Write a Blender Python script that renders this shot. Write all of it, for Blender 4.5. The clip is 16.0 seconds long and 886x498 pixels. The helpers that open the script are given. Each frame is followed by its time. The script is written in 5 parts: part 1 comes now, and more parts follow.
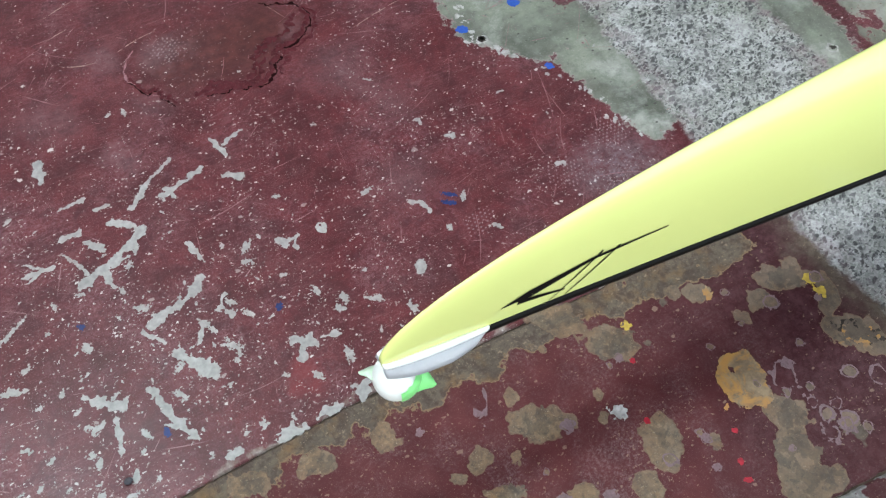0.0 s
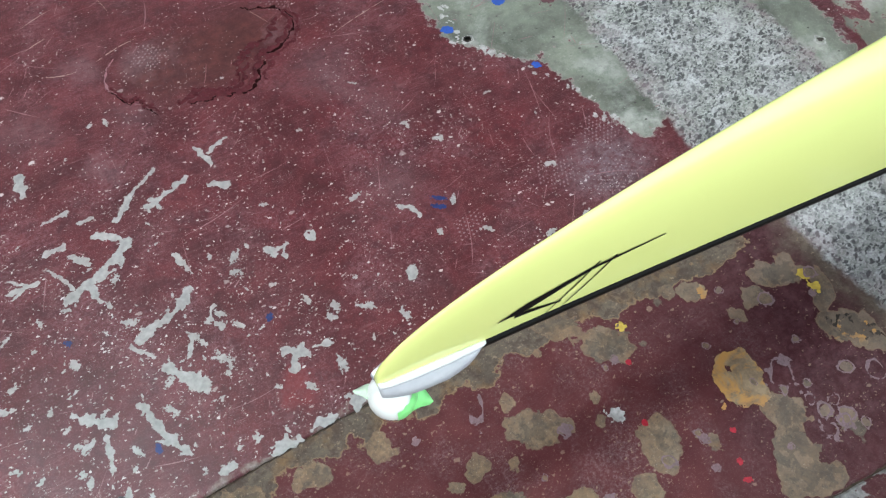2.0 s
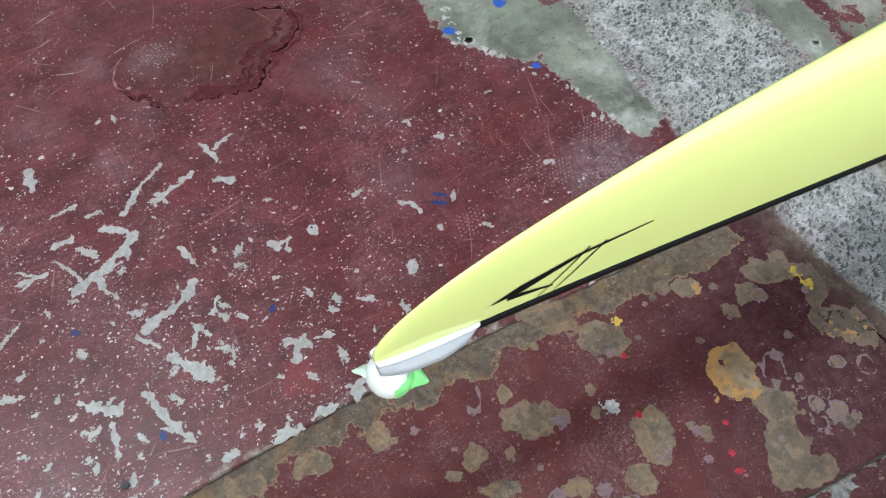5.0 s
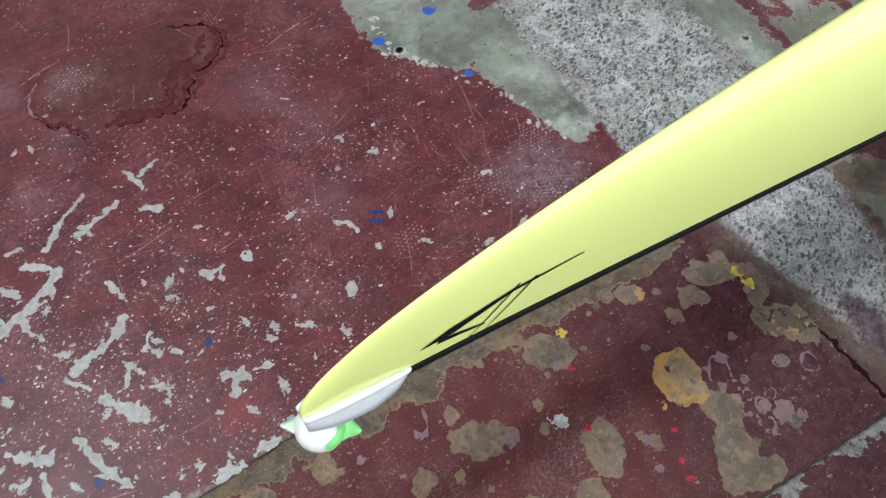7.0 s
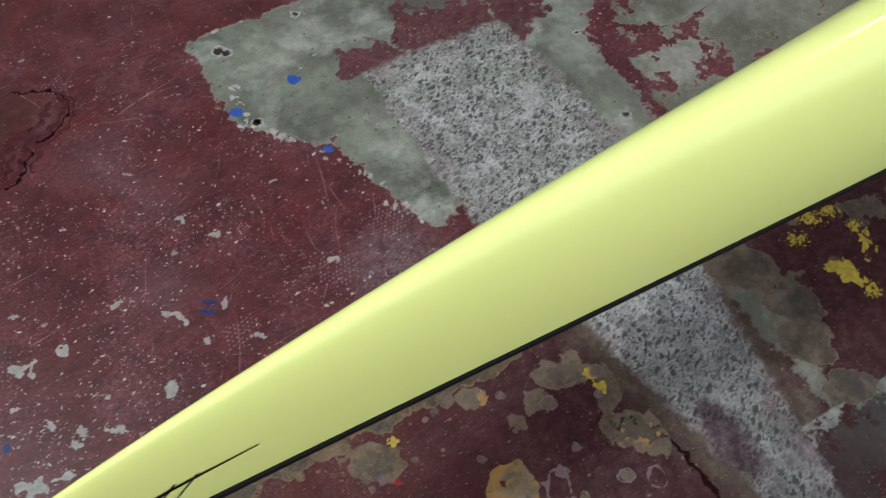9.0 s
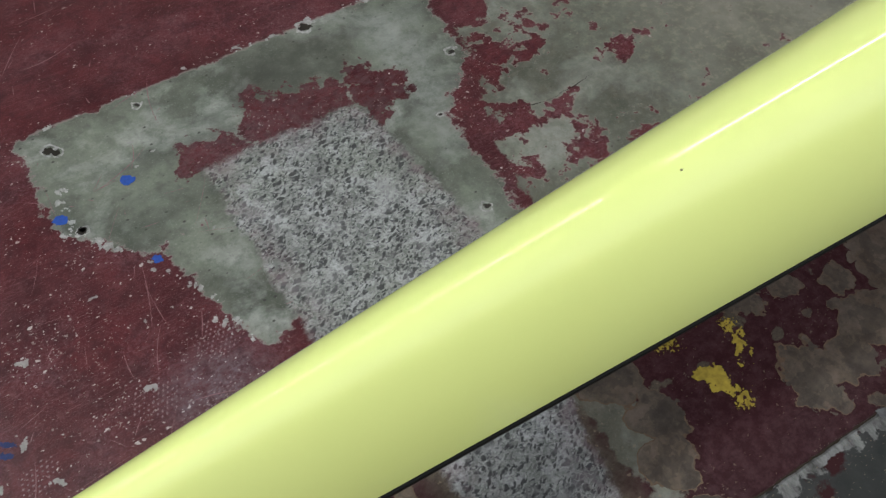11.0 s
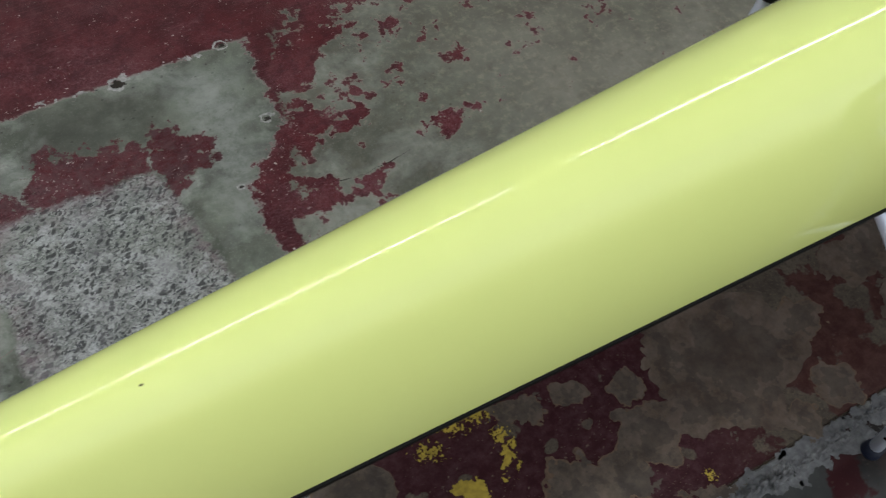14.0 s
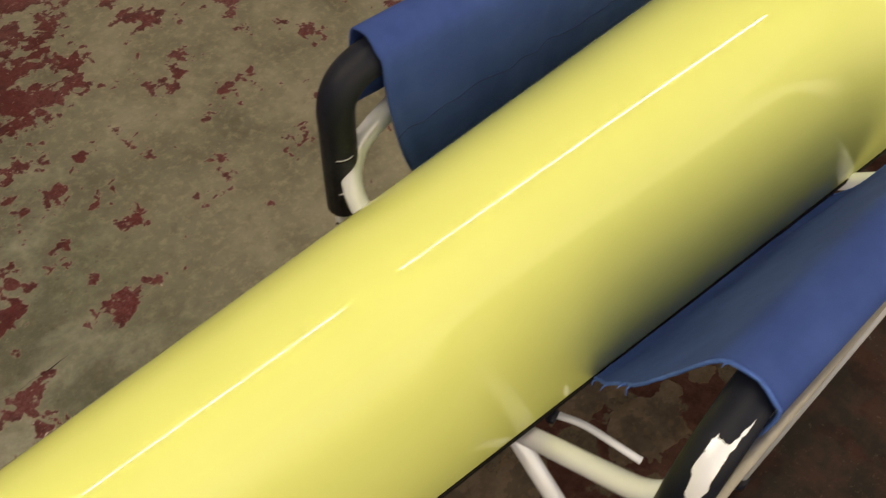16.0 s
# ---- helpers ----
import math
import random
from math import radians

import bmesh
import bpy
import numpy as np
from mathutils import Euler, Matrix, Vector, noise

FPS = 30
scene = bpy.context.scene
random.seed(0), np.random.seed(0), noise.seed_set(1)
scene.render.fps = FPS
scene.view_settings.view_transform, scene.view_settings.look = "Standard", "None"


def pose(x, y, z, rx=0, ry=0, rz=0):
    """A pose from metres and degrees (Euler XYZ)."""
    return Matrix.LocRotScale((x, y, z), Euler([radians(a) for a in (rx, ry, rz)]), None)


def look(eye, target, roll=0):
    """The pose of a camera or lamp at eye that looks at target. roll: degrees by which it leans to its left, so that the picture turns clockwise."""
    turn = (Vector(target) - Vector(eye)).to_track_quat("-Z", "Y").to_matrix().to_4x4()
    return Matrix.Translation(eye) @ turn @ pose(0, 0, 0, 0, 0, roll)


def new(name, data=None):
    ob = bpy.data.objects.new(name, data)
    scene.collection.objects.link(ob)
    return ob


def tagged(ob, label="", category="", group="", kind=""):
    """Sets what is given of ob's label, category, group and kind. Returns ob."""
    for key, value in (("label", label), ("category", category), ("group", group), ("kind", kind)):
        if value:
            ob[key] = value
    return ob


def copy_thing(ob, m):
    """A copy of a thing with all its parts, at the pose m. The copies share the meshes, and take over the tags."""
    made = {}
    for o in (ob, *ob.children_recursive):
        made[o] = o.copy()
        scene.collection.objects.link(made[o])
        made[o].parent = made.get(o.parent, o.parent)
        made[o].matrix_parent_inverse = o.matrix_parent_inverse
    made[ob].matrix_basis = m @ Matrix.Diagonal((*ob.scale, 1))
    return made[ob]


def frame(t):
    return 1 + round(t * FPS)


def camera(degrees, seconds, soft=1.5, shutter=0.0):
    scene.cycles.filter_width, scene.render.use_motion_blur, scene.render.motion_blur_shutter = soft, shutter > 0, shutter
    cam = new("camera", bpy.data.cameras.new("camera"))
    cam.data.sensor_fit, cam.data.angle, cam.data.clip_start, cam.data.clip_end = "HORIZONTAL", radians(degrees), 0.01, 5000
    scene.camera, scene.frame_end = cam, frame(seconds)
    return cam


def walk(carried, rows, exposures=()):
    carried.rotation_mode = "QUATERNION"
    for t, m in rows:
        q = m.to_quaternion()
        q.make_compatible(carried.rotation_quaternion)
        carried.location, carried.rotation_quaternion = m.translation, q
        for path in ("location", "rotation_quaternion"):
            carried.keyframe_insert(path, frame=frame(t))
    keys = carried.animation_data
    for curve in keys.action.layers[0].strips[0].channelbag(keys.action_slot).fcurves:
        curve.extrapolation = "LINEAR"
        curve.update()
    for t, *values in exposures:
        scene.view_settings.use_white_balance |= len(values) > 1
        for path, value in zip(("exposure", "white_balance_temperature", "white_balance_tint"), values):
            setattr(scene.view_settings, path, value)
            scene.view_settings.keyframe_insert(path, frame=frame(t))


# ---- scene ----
cam = camera(56.16, 16.0, soft=1.3, shutter=0.3)
PATH = [
    (0, (-0.0928, -0.2921, 1.4886), (0.2849, 0.3749, 0.1993), 2.70),
    (0.5, (-0.0785, -0.2672, 1.4813), (0.3079, 0.3998, 0.1945), 2.40),
    (1, (-0.0679, -0.2493, 1.4751), (0.3241, 0.4044, 0.1832), 2.32),
    (1.5, (-0.0688, -0.2492, 1.4799), (0.3281, 0.4041, 0.1893), 2.26),
    (2, (-0.0838, -0.2654, 1.4810), (0.3082, 0.3852, 0.1875), 2.54),
    (2.5, (-0.0941, -0.2798, 1.4897), (0.2951, 0.3750, 0.1975), 2.31),
    (3, (-0.1025, -0.2885, 1.4915), (0.2871, 0.3701, 0.2014), 2.38),
    (3.5, (-0.1049, -0.2944, 1.4921), (0.2801, 0.3665, 0.2018), 2.17),
    (4, (-0.0990, -0.3017, 1.4951), (0.2855, 0.3630, 0.2066), 2.08),
    (6.3, (-0.0917, -0.3009, 1.5015), (0.3133, 0.3447, 0.2095), 3.25),
    (6.5, (-0.0803, -0.2905, 1.4998), (0.3304, 0.3477, 0.2059), 3.25),
    (7, (-0.0370, -0.2624, 1.4942), (0.4200, 0.3479, 0.2023), 4.81),
    (7.5, (0.0071, -0.2467, 1.4928), (0.4824, 0.3482, 0.2005), 4.56),
    (8, (0.0849, -0.2460, 1.4903), (0.5527, 0.3544, 0.1977), 5.05),
    (8.5, (0.1977, -0.2531, 1.4928), (0.6713, 0.3507, 0.2040), 6.28),
    (9, (0.3243, -0.2623, 1.5007), (0.8072, 0.3576, 0.2230), 6.68),
    (9.2, (0.3733, -0.2696, 1.5064), (0.8708, 0.3540, 0.2361), 7.66),
    (11.3, (0.7833, -0.2257, 1.4986), (1.2822, 0.4094, 0.2346), 4.87),
    (11.5, (0.8150, -0.2234, 1.4969), (1.3230, 0.3939, 0.2276), 6.09),
    (12, (0.8919, -0.2257, 1.5129), (1.4284, 0.3845, 0.2521), 7.03),
    (12.5, (0.9624, -0.2419, 1.5216), (1.5122, 0.3724, 0.2685), 8.28),
    (13, (1.0358, -0.2614, 1.5302), (1.5663, 0.3679, 0.2762), 8.30),
    (13.5, (1.1137, -0.2762, 1.5382), (1.6358, 0.3621, 0.2851), 8.29),
    (14, (1.2159, -0.3111, 1.5498), (1.7303, 0.3276, 0.2938), 8.45),
    (14.5, (1.3540, -0.3444, 1.5569), (1.8893, 0.2768, 0.3008), 9.16),
    (15, (1.5140, -0.3298, 1.5669), (2.0872, 0.2827, 0.3235), 8.75),
    (15.5, (1.6731, -0.2820, 1.5827), (2.3120, 0.3126, 0.3628), 8.98),
    (16, (1.8223, -0.2802, 1.6012), (2.4949, 0.2819, 0.3848), 9.11),
]
EXPOSURES = [(0.0, 0.43, 6150, 9), (4.0, 0.43, 6150, 9), (7.5, 0.27, 6300, 11), (8.0, -0.01, 6500, 12), (9.0, -0.22, 6500, 11), (12.5, -0.49, 6500, 10), (14.0, -0.55, 6450, 10), (14.5, -0.55, 6600, 11), (15.0, -0.52, 7300, 14), (15.5, -0.48, 8500, 14), (16.0, -0.44, 10900, 14)]
walk(cam, [(t, look(eye, target, roll)) for t, eye, target, roll in PATH], EXPOSURES)

# ---- daylight ----
SUN_UP, SUN_ROUND = 38.0, 200.0
world = bpy.data.worlds.new("sky")
world.use_nodes = True
scene.world = world
sky = world.node_tree.nodes.new("ShaderNodeTexSky")
sky.sky_type, sky.sun_disc = "NISHITA", False
sky.sun_elevation, sky.sun_rotation = radians(SUN_UP), radians(SUN_ROUND)
world.node_tree.links.new(sky.outputs[0], world.node_tree.nodes["Background"].inputs[0])
world.node_tree.nodes["Background"].inputs[1].default_value = 0.12
# added soft light from above, set in two long unseen roof openings
for y, wide, power in ((-7.1, 1.8, 122), (-5.4, 1.6, 92), (-3.8, 1.6, 58), (-2.5, 1.0, 18), (5.4, 3.0, 8)):
    roof_lamp = new("roof_fill", bpy.data.lights.new("roof_fill", "AREA"))
    roof_lamp.data.shape, roof_lamp.data.size, roof_lamp.data.size_y = "RECTANGLE", 20.0, wide
    roof_lamp.data.energy, roof_lamp.data.color = power, (0.93, 0.98, 1.0)
    roof_lamp.matrix_world = look((2.0, y, 6.32), (2.0, y, 0.0))


# added light from behind the camera, set in an unseen opening; the lowest strips are weaker
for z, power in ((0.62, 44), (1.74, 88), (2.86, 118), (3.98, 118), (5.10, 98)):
    front_fill = new("front_fill", bpy.data.lights.new("front_fill", "AREA"))
    front_fill.data.shape, front_fill.data.size, front_fill.data.size_y = "RECTANGLE", 20.0, 1.12
    front_fill.data.energy, front_fill.data.color = power, (0.93, 0.98, 1.0)
    front_fill.matrix_world = look((2.8, -8.6, z), (2.8, 0.0, z))


# ---- node helpers ----
class Net:
    """A small wrapper round a node tree."""

    def __init__(self, name):
        self.mat = bpy.data.materials.new(name)
        self.mat.use_nodes = True
        self.nodes, self.links = self.mat.node_tree.nodes, self.mat.node_tree.links
        self.bsdf = self.nodes["Principled BSDF"]
        self.pos = self.add("ShaderNodeTexCoord").outputs["Object"]

    def add(self, kind):
        return self.nodes.new(kind)

    def put(self, socket, value):
        if isinstance(value, bpy.types.NodeSocket):
            self.links.new(value, socket)
        elif isinstance(value, (tuple, list)) and len(value) == 3 and socket.type == "RGBA":
            socket.default_value = (*value, 1)
        else:
            socket.default_value = value

    def math(self, op, a, b=0.0, c=0.0, clamp=False):
        n = self.add("ShaderNodeMath")
        n.operation, n.use_clamp = op, clamp
        for k, v in enumerate((a, b, c)):
            self.put(n.inputs[k], v)
        return n.outputs[0]

    def noise(self, scale, detail=4.0, rough=0.55, vec=None, distort=0.0):
        n = self.add("ShaderNodeTexNoise")
        self.put(n.inputs["Vector"], vec or self.pos)
        for key, v in (("Scale", scale), ("Detail", detail), ("Roughness", rough), ("Distortion", distort)):
            n.inputs[key].default_value = v
        return n.outputs["Fac"]

    def voronoi(self, scale, feature="F1", vec=None, random=1.0):
        n = self.add("ShaderNodeTexVoronoi")
        n.feature = feature
        self.put(n.inputs["Vector"], vec or self.pos)
        n.inputs["Scale"].default_value, n.inputs["Randomness"].default_value = scale, random
        return n

    def ramp(self, fac, lo, hi, a=0.0, b=1.0):
        n = self.add("ShaderNodeMapRange")
        n.clamp = True
        for k, v in enumerate((fac, lo, hi, a, b)):
            self.put(n.inputs[k], v)
        return n.outputs[0]

    def mix(self, fac, a, b):
        n = self.add("ShaderNodeMix")
        n.data_type = "RGBA"
        self.put(n.inputs[0], fac)
        self.put(n.inputs[6], a)
        self.put(n.inputs[7], b)
        return n.outputs[2]

    def mixf(self, fac, a, b):
        n = self.add("ShaderNodeMix")
        self.put(n.inputs[0], fac)
        self.put(n.inputs[2], a)
        self.put(n.inputs[3], b)
        return n.outputs[0]

    def xyz(self, vec=None):
        n = self.add("ShaderNodeSeparateXYZ")
        self.put(n.inputs[0], vec or self.pos)
        return n.outputs

    def scaled(self, sx, sy, sz, rz=0.0, vec=None):
        n = self.add("ShaderNodeMapping")
        self.put(n.inputs["Vector"], vec or self.pos)
        n.inputs["Scale"].default_value = (sx, sy, sz)
        n.inputs["Rotation"].default_value = (0, 0, radians(rz))
        return n.outputs[0]

    def bump(self, height, strength=0.3, distance=0.002):
        n = self.add("ShaderNodeBump")
        self.put(n.inputs["Height"], height)
        n.inputs["Strength"].default_value, n.inputs["Distance"].default_value = strength, distance
        self.links.new(n.outputs[0], self.bsdf.inputs["Normal"])

    def finish(self, colour=None, rough=None, metal=None, coat=None):
        for key, v in (("Base Color", colour), ("Roughness", rough), ("Metallic", metal), ("Coat Weight", coat)):
            if v is not None:
                self.put(self.bsdf.inputs[key], v)
        return self.mat

    # signed distances on the floor plan; negative inside
    def halfplane(self, x, y, p, q):
        dx, dy = q[0] - p[0], q[1] - p[1]
        n = math.hypot(dx, dy)
        a, b = dy / n, -dx / n
        return self.math("MULTIPLY_ADD", x, a, self.math("MULTIPLY_ADD", y, b, -(a * p[0] + b * p[1])))

    def convex(self, x, y, corners):
        """Corners anticlockwise."""
        d = None
        for p, q in zip(corners, corners[1:] + corners[:1]):
            h = self.halfplane(x, y, p, q)
            d = h if d is None else self.math("MAXIMUM", d, h)
        return d

    def union(self, *ds):
        d = ds[0]
        for e in ds[1:]:
            d = self.math("MINIMUM", d, e)
        return d

    def inside(self, d, soft=0.003):
        return self.ramp(d, soft, -soft)


def plain(name, colour, rough=0.5, metal=0.0, vary=0.12, scale=40.0, bump=0.0):
    """A surface of one colour with grain and blotches."""
    n = Net(name)
    f = n.math("ADD", n.math("MULTIPLY", n.noise(scale, 5), 0.6), n.math("MULTIPLY", n.noise(scale * 0.15, 3), 0.4))
    dark, light = [c * (1 - vary) for c in colour], [min(c * (1 + vary), 1) for c in colour]
    col = n.mix(n.ramp(f, 0.3, 0.7), tuple(dark), tuple(light))
    if bump:
        n.bump(f, bump, 0.001)
    if rough >= 0.5:
        n.bsdf.inputs["Specular IOR Level"].default_value = 0.22
    return n.finish(col, n.ramp(f, 0.3, 0.7, max(rough - 0.07, 0.02), rough + 0.07), metal)


# ---- the worn floor ----
def floor_material():
    n = Net("worn_painted_floor")
    x, y, _ = n.xyz()
    big, mid, fine = n.noise(2.2, 5, 0.6), n.noise(11, 6, 0.6), n.noise(70, 6, 0.65)
    ragged = n.math("ADD", n.math("MULTIPLY", n.math("SUBTRACT", n.noise(14, 8, 0.62), 0.5), 0.09),
                    n.math("MULTIPLY", n.math("SUBTRACT", n.noise(90, 4, 0.6), 0.5), 0.018))
    trodden = n.ramp(n.noise(85, 7, 0.8), 0.40, 0.62, 0.25, 1.0)
    # maroon paint: deep and pale tones, dusty haze, scuffs
    red = n.mix(n.ramp(n.noise(8, 8, 0.68), 0.36, 0.64), (0.038, 0.0046, 0.0054), (0.078, 0.0112, 0.0128))
    haze = n.math("MULTIPLY", n.ramp(n.noise(5, 8, 0.72, distort=0.5), 0.46, 0.68), n.ramp(n.noise(150, 4, 0.75), 0.38, 0.62, 0.25, 1.0))
    red = n.mix(n.math("MULTIPLY", haze, 0.5), red, (0.118, 0.050, 0.053))
    red = n.mix(n.ramp(n.noise(300, 3, 0.75), 0.54, 0.74, 0.0, 0.6), red, (0.22, 0.10, 0.115))
    red = n.mix(n.ramp(n.noise(95, 5, 0.75), 0.50, 0.72, 0.0, 0.6), red, (0.040, 0.006, 0.008))
    red = n.mix(n.ramp(n.noise(22, 6, 0.7), 0.60, 0.74, 0.0, 0.6), red, (0.045, 0.007, 0.008))
    for turn, amount in ((24, 0.40), (-58, 0.32), (68, 0.30), (-12, 0.30)):
        streak = n.noise(5.0, 3, 0.75, n.scaled(2.0, 75, 1, turn))
        red = n.mix(n.math("MULTIPLY", n.ramp(streak, 0.61, 0.70, 0.0, amount), n.ramp(n.noise(9, 3), 0.40, 0.60)), red, (0.265, 0.135, 0.150))
    scuff = n.math("MULTIPLY", n.ramp(n.noise(4, 6, 0.65, distort=0.3), 0.47, 0.66), n.ramp(n.noise(120, 7, 0.8), 0.49, 0.60))
    red = n.mix(n.math("MULTIPLY", scuff, 0.45), red, (0.215, 0.125, 0.145))
    crumbs = n.math("MULTIPLY", n.ramp(n.noise(7, 4, 0.6), 0.44, 0.6), n.ramp(n.noise(420, 4, 0.8), 0.56, 0.66))
    red = n.mix(n.math("MULTIPLY", crumbs, 0.5), red, (0.275, 0.165, 0.172))
    red = n.mix(n.ramp(n.noise(17, 8, 0.75, distort=0.3), 0.49, 0.62, 0.0, 0.55), red, (0.029, 0.0058, 0.0070))
    red = n.mix(n.ramp(n.noise(28, 8, 0.78, distort=0.3), 0.55, 0.66, 0.0, 0.4), red, (0.112, 0.048, 0.051))
    dusty = n.math("MULTIPLY", n.ramp(n.noise(6.5, 6, 0.7, distort=0.8), 0.53, 0.70), n.ramp(n.noise(75, 6, 0.85), 0.46, 0.62))
    red = n.mix(n.math("MULTIPLY", dusty, 0.60), red, (0.205, 0.115, 0.128))
    wipe = n.noise(3.2, 4, 0.7, n.scaled(3.0, 34, 1, 35))
    red = n.mix(n.math("MULTIPLY", n.ramp(wipe, 0.56, 0.68, 0.0, 0.5), n.ramp(n.noise(2.6, 3), 0.45, 0.6)), red, (0.13, 0.066, 0.068))
    scuffed = n.math("ADD", n.math("POWER", n.math("MULTIPLY", n.math("SUBTRACT", x, 0.79), 7.5), 2.0), n.math("POWER", n.math("MULTIPLY", n.math("SUBTRACT", y, 0.50), 10.0), 2.0))
    scuffed = n.math("MULTIPLY", n.ramp(scuffed, 1.0, 0.1), n.ramp(n.noise(48, 7, 0.8), 0.42, 0.62, 0.1, 0.75))
    red = n.mix(scuffed, red, (0.150, 0.118, 0.130))
    lift = n.convex(x, y, [(-0.10, 1.20), (-0.02, 1.10), (0.20, 1.09), (0.33, 1.19), (0.33, 1.27), (0.26, 1.33), (0.0, 1.33)])
    red = n.mix(n.math("MULTIPLY", n.ramp(n.math("ADD", lift, ragged), 0.015, -0.05), 0.7), red, n.mix(n.ramp(n.noise(26, 7, 0.75), 0.42, 0.62), (0.030, 0.008, 0.007), (0.074, 0.022, 0.018)))
    # clouds of pale dust trodden into the paint
    for cx, cy, wide, amount in ((-0.008, 1.270, 0.075, 0.75), (0.348, 1.035, 0.10, 0.60), (0.294, 1.200, 0.040, 0.65), (-0.088, 1.125, 0.075, 0.45), (-0.190, 0.991, 0.055, 0.60), (-0.149, 1.298, 0.06, 0.6), (-0.305, 1.168, 0.10, 0.45), (0.432, 0.887, 0.10, 0.40), (0.361, 0.674, 0.09, 0.45)):
        away = n.math("POWER", n.math("ADD", n.math("POWER", n.math("SUBTRACT", x, cx), 2.0), n.math("POWER", n.math("SUBTRACT", y, cy), 2.0)), 0.5)
        cloud = n.ramp(n.math("ADD", away, n.math("MULTIPLY", ragged, 2.4)), wide, wide * 0.1, 0.0, amount * 0.8)
        red = n.mix(n.math("MULTIPLY", cloud, trodden), red, (0.150, 0.095, 0.100))
    # glare spot put into the paint colour as a soft brighter red
    glare = n.math("ADD", n.math("POWER", n.math("SUBTRACT", x, -0.02), 2.0), n.math("POWER", n.math("SUBTRACT", y, 0.345), 2.0))
    red = n.mix(n.math("MULTIPLY", n.ramp(n.math("ADD", glare, n.math("MULTIPLY", ragged, 0.09)), 0.0020, 0.0), 0.55), red, (0.145, 0.020, 0.022))
    # bare cement
    cement = n.mix(n.ramp(n.noise(4, 8, 0.66), 0.36, 0.64), (0.050, 0.055, 0.041), (0.168, 0.180, 0.141))
    cement = n.mix(n.ramp(n.noise(5, 7, 0.66, distort=0.25), 0.50, 0.66, 0.0, 0.7), cement, (0.34, 0.35, 0.315))
    cement = n.mix(n.ramp(n.noise(3.2, 5, 0.6, n.scaled(1, 2.6, 1, 62)), 0.52, 0.7, 0.0, 0.6), cement, (0.055, 0.062, 0.052))
    cement = n.mix(n.ramp(n.noise(75, 5, 0.75), 0.60, 0.75, 0.0, 0.5), cement, (0.05, 0.052, 0.045))
    cement = n.mix(n.ramp(n.noise(190, 6, 0.8), 0.56, 0.68, 0.0, 0.6), cement, (0.31, 0.315, 0.285))
    cement = n.mix(n.ramp(n.noise(24, 7, 0.75), 0.49, 0.67, 0.0, 0.5), cement, (0.054, 0.060, 0.046))
    pits = n.voronoi(46, "F1", n.scaled(1.0, 1.3, 1, 25))
    pit = n.math("MULTIPLY", n.ramp(pits.outputs["Distance"], 0.20, 0.12), n.math("LESS_THAN", n.xyz(pits.outputs["Color"])[0], 0.24))
    cement = n.mix(n.math("MULTIPLY", pit, 0.85), cement, (0.035, 0.030, 0.027))
    cement = n.mix(n.ramp(n.noise(60, 8, 0.8), 0.53, 0.64, 0.0, 0.45), cement, (0.075, 0.078, 0.066))
    smoke = n.convex(x, y, [(1.15, 1.12), (1.45, 1.10), (1.52, 1.20), (1.40, 1.27), (1.16, 1.24)])
    cement = n.mix(n.math("MULTIPLY", n.ramp(n.math("ADD", smoke, n.math("MULTIPLY", ragged, 1.5)), 0.05, -0.06), n.ramp(n.noise(18, 6, 0.7), 0.34, 0.6, 0.35, 0.85)), cement, (0.052, 0.052, 0.042))
    pale = n.convex(x, y, [(1.45, 0.72), (1.58, 0.72), (1.68, 1.20), (1.50, 1.27)])
    cement = n.mix(n.math("MULTIPLY", n.ramp(n.math("ADD", pale, n.math("MULTIPLY", ragged, 1.5)), 0.03, -0.06), n.ramp(n.noise(30, 7, 0.75), 0.38, 0.6, 0.2, 0.7)), cement, (0.25, 0.26, 0.232))
    # exposed aggregate: pale binder, grey and dark stones
    warp = n.add("ShaderNodeVectorMath")
    warp.operation = "ADD"
    stretched = n.scaled(1.0, 1.35, 1, -50)
    n.put(warp.inputs[0], stretched)
    wob = n.add("ShaderNodeTexNoise")
    wob.inputs["Scale"].default_value = 55
    n.put(wob.inputs["Vector"], n.pos)
    small = n.add("ShaderNodeVectorMath")
    small.operation = "SCALE"
    n.put(small.inputs[0], wob.outputs["Color"])
    small.inputs["Scale"].default_value = 0.022
    n.put(warp.inputs[1], small.outputs[0])
    stones = n.voronoi(190, "F1", warp.outputs[0])
    pick = n.xyz(stones.outputs["Color"])[0]
    stone = n.mix(n.ramp(pick, 0.0, 1.0), (0.120, 0.126, 0.115), (0.375, 0.380, 0.358))
    stone = n.mix(n.ramp(pick, 0.84, 0.88), stone, (0.050, 0.052, 0.056))
    green = n.ramp(n.noise(3.5, 4, 0.6), 0.45, 0.65, 0.0, 0.35)
    stone = n.mix(green, stone, (0.20, 0.22, 0.165))
    pits_deep = None
    for scale, turn, share in ((40, 58, 0.34), (68, 42, 0.32)):
        grit = n.voronoi(scale, "F1", n.scaled(1.0, 2.0, 1, turn, warp.outputs[0]))
        pit = n.math("MULTIPLY", n.math("LESS_THAN", n.xyz(grit.outputs["Color"])[1], share), n.ramp(grit.outputs["Distance"], 0.50, 0.34))
        pits_deep = pit if pits_deep is None else n.math("MAXIMUM", pits_deep, pit)
    blot = n.noise(17, 6, 0.7, distort=0.5)
    stone = n.mix(n.ramp(blot, 0.50, 0.64, 0.0, 0.6), stone, (0.120, 0.118, 0.114))
    stone = n.mix(n.ramp(blot, 0.47, 0.36, 0.0, 0.6), stone, (0.42, 0.42, 0.415))
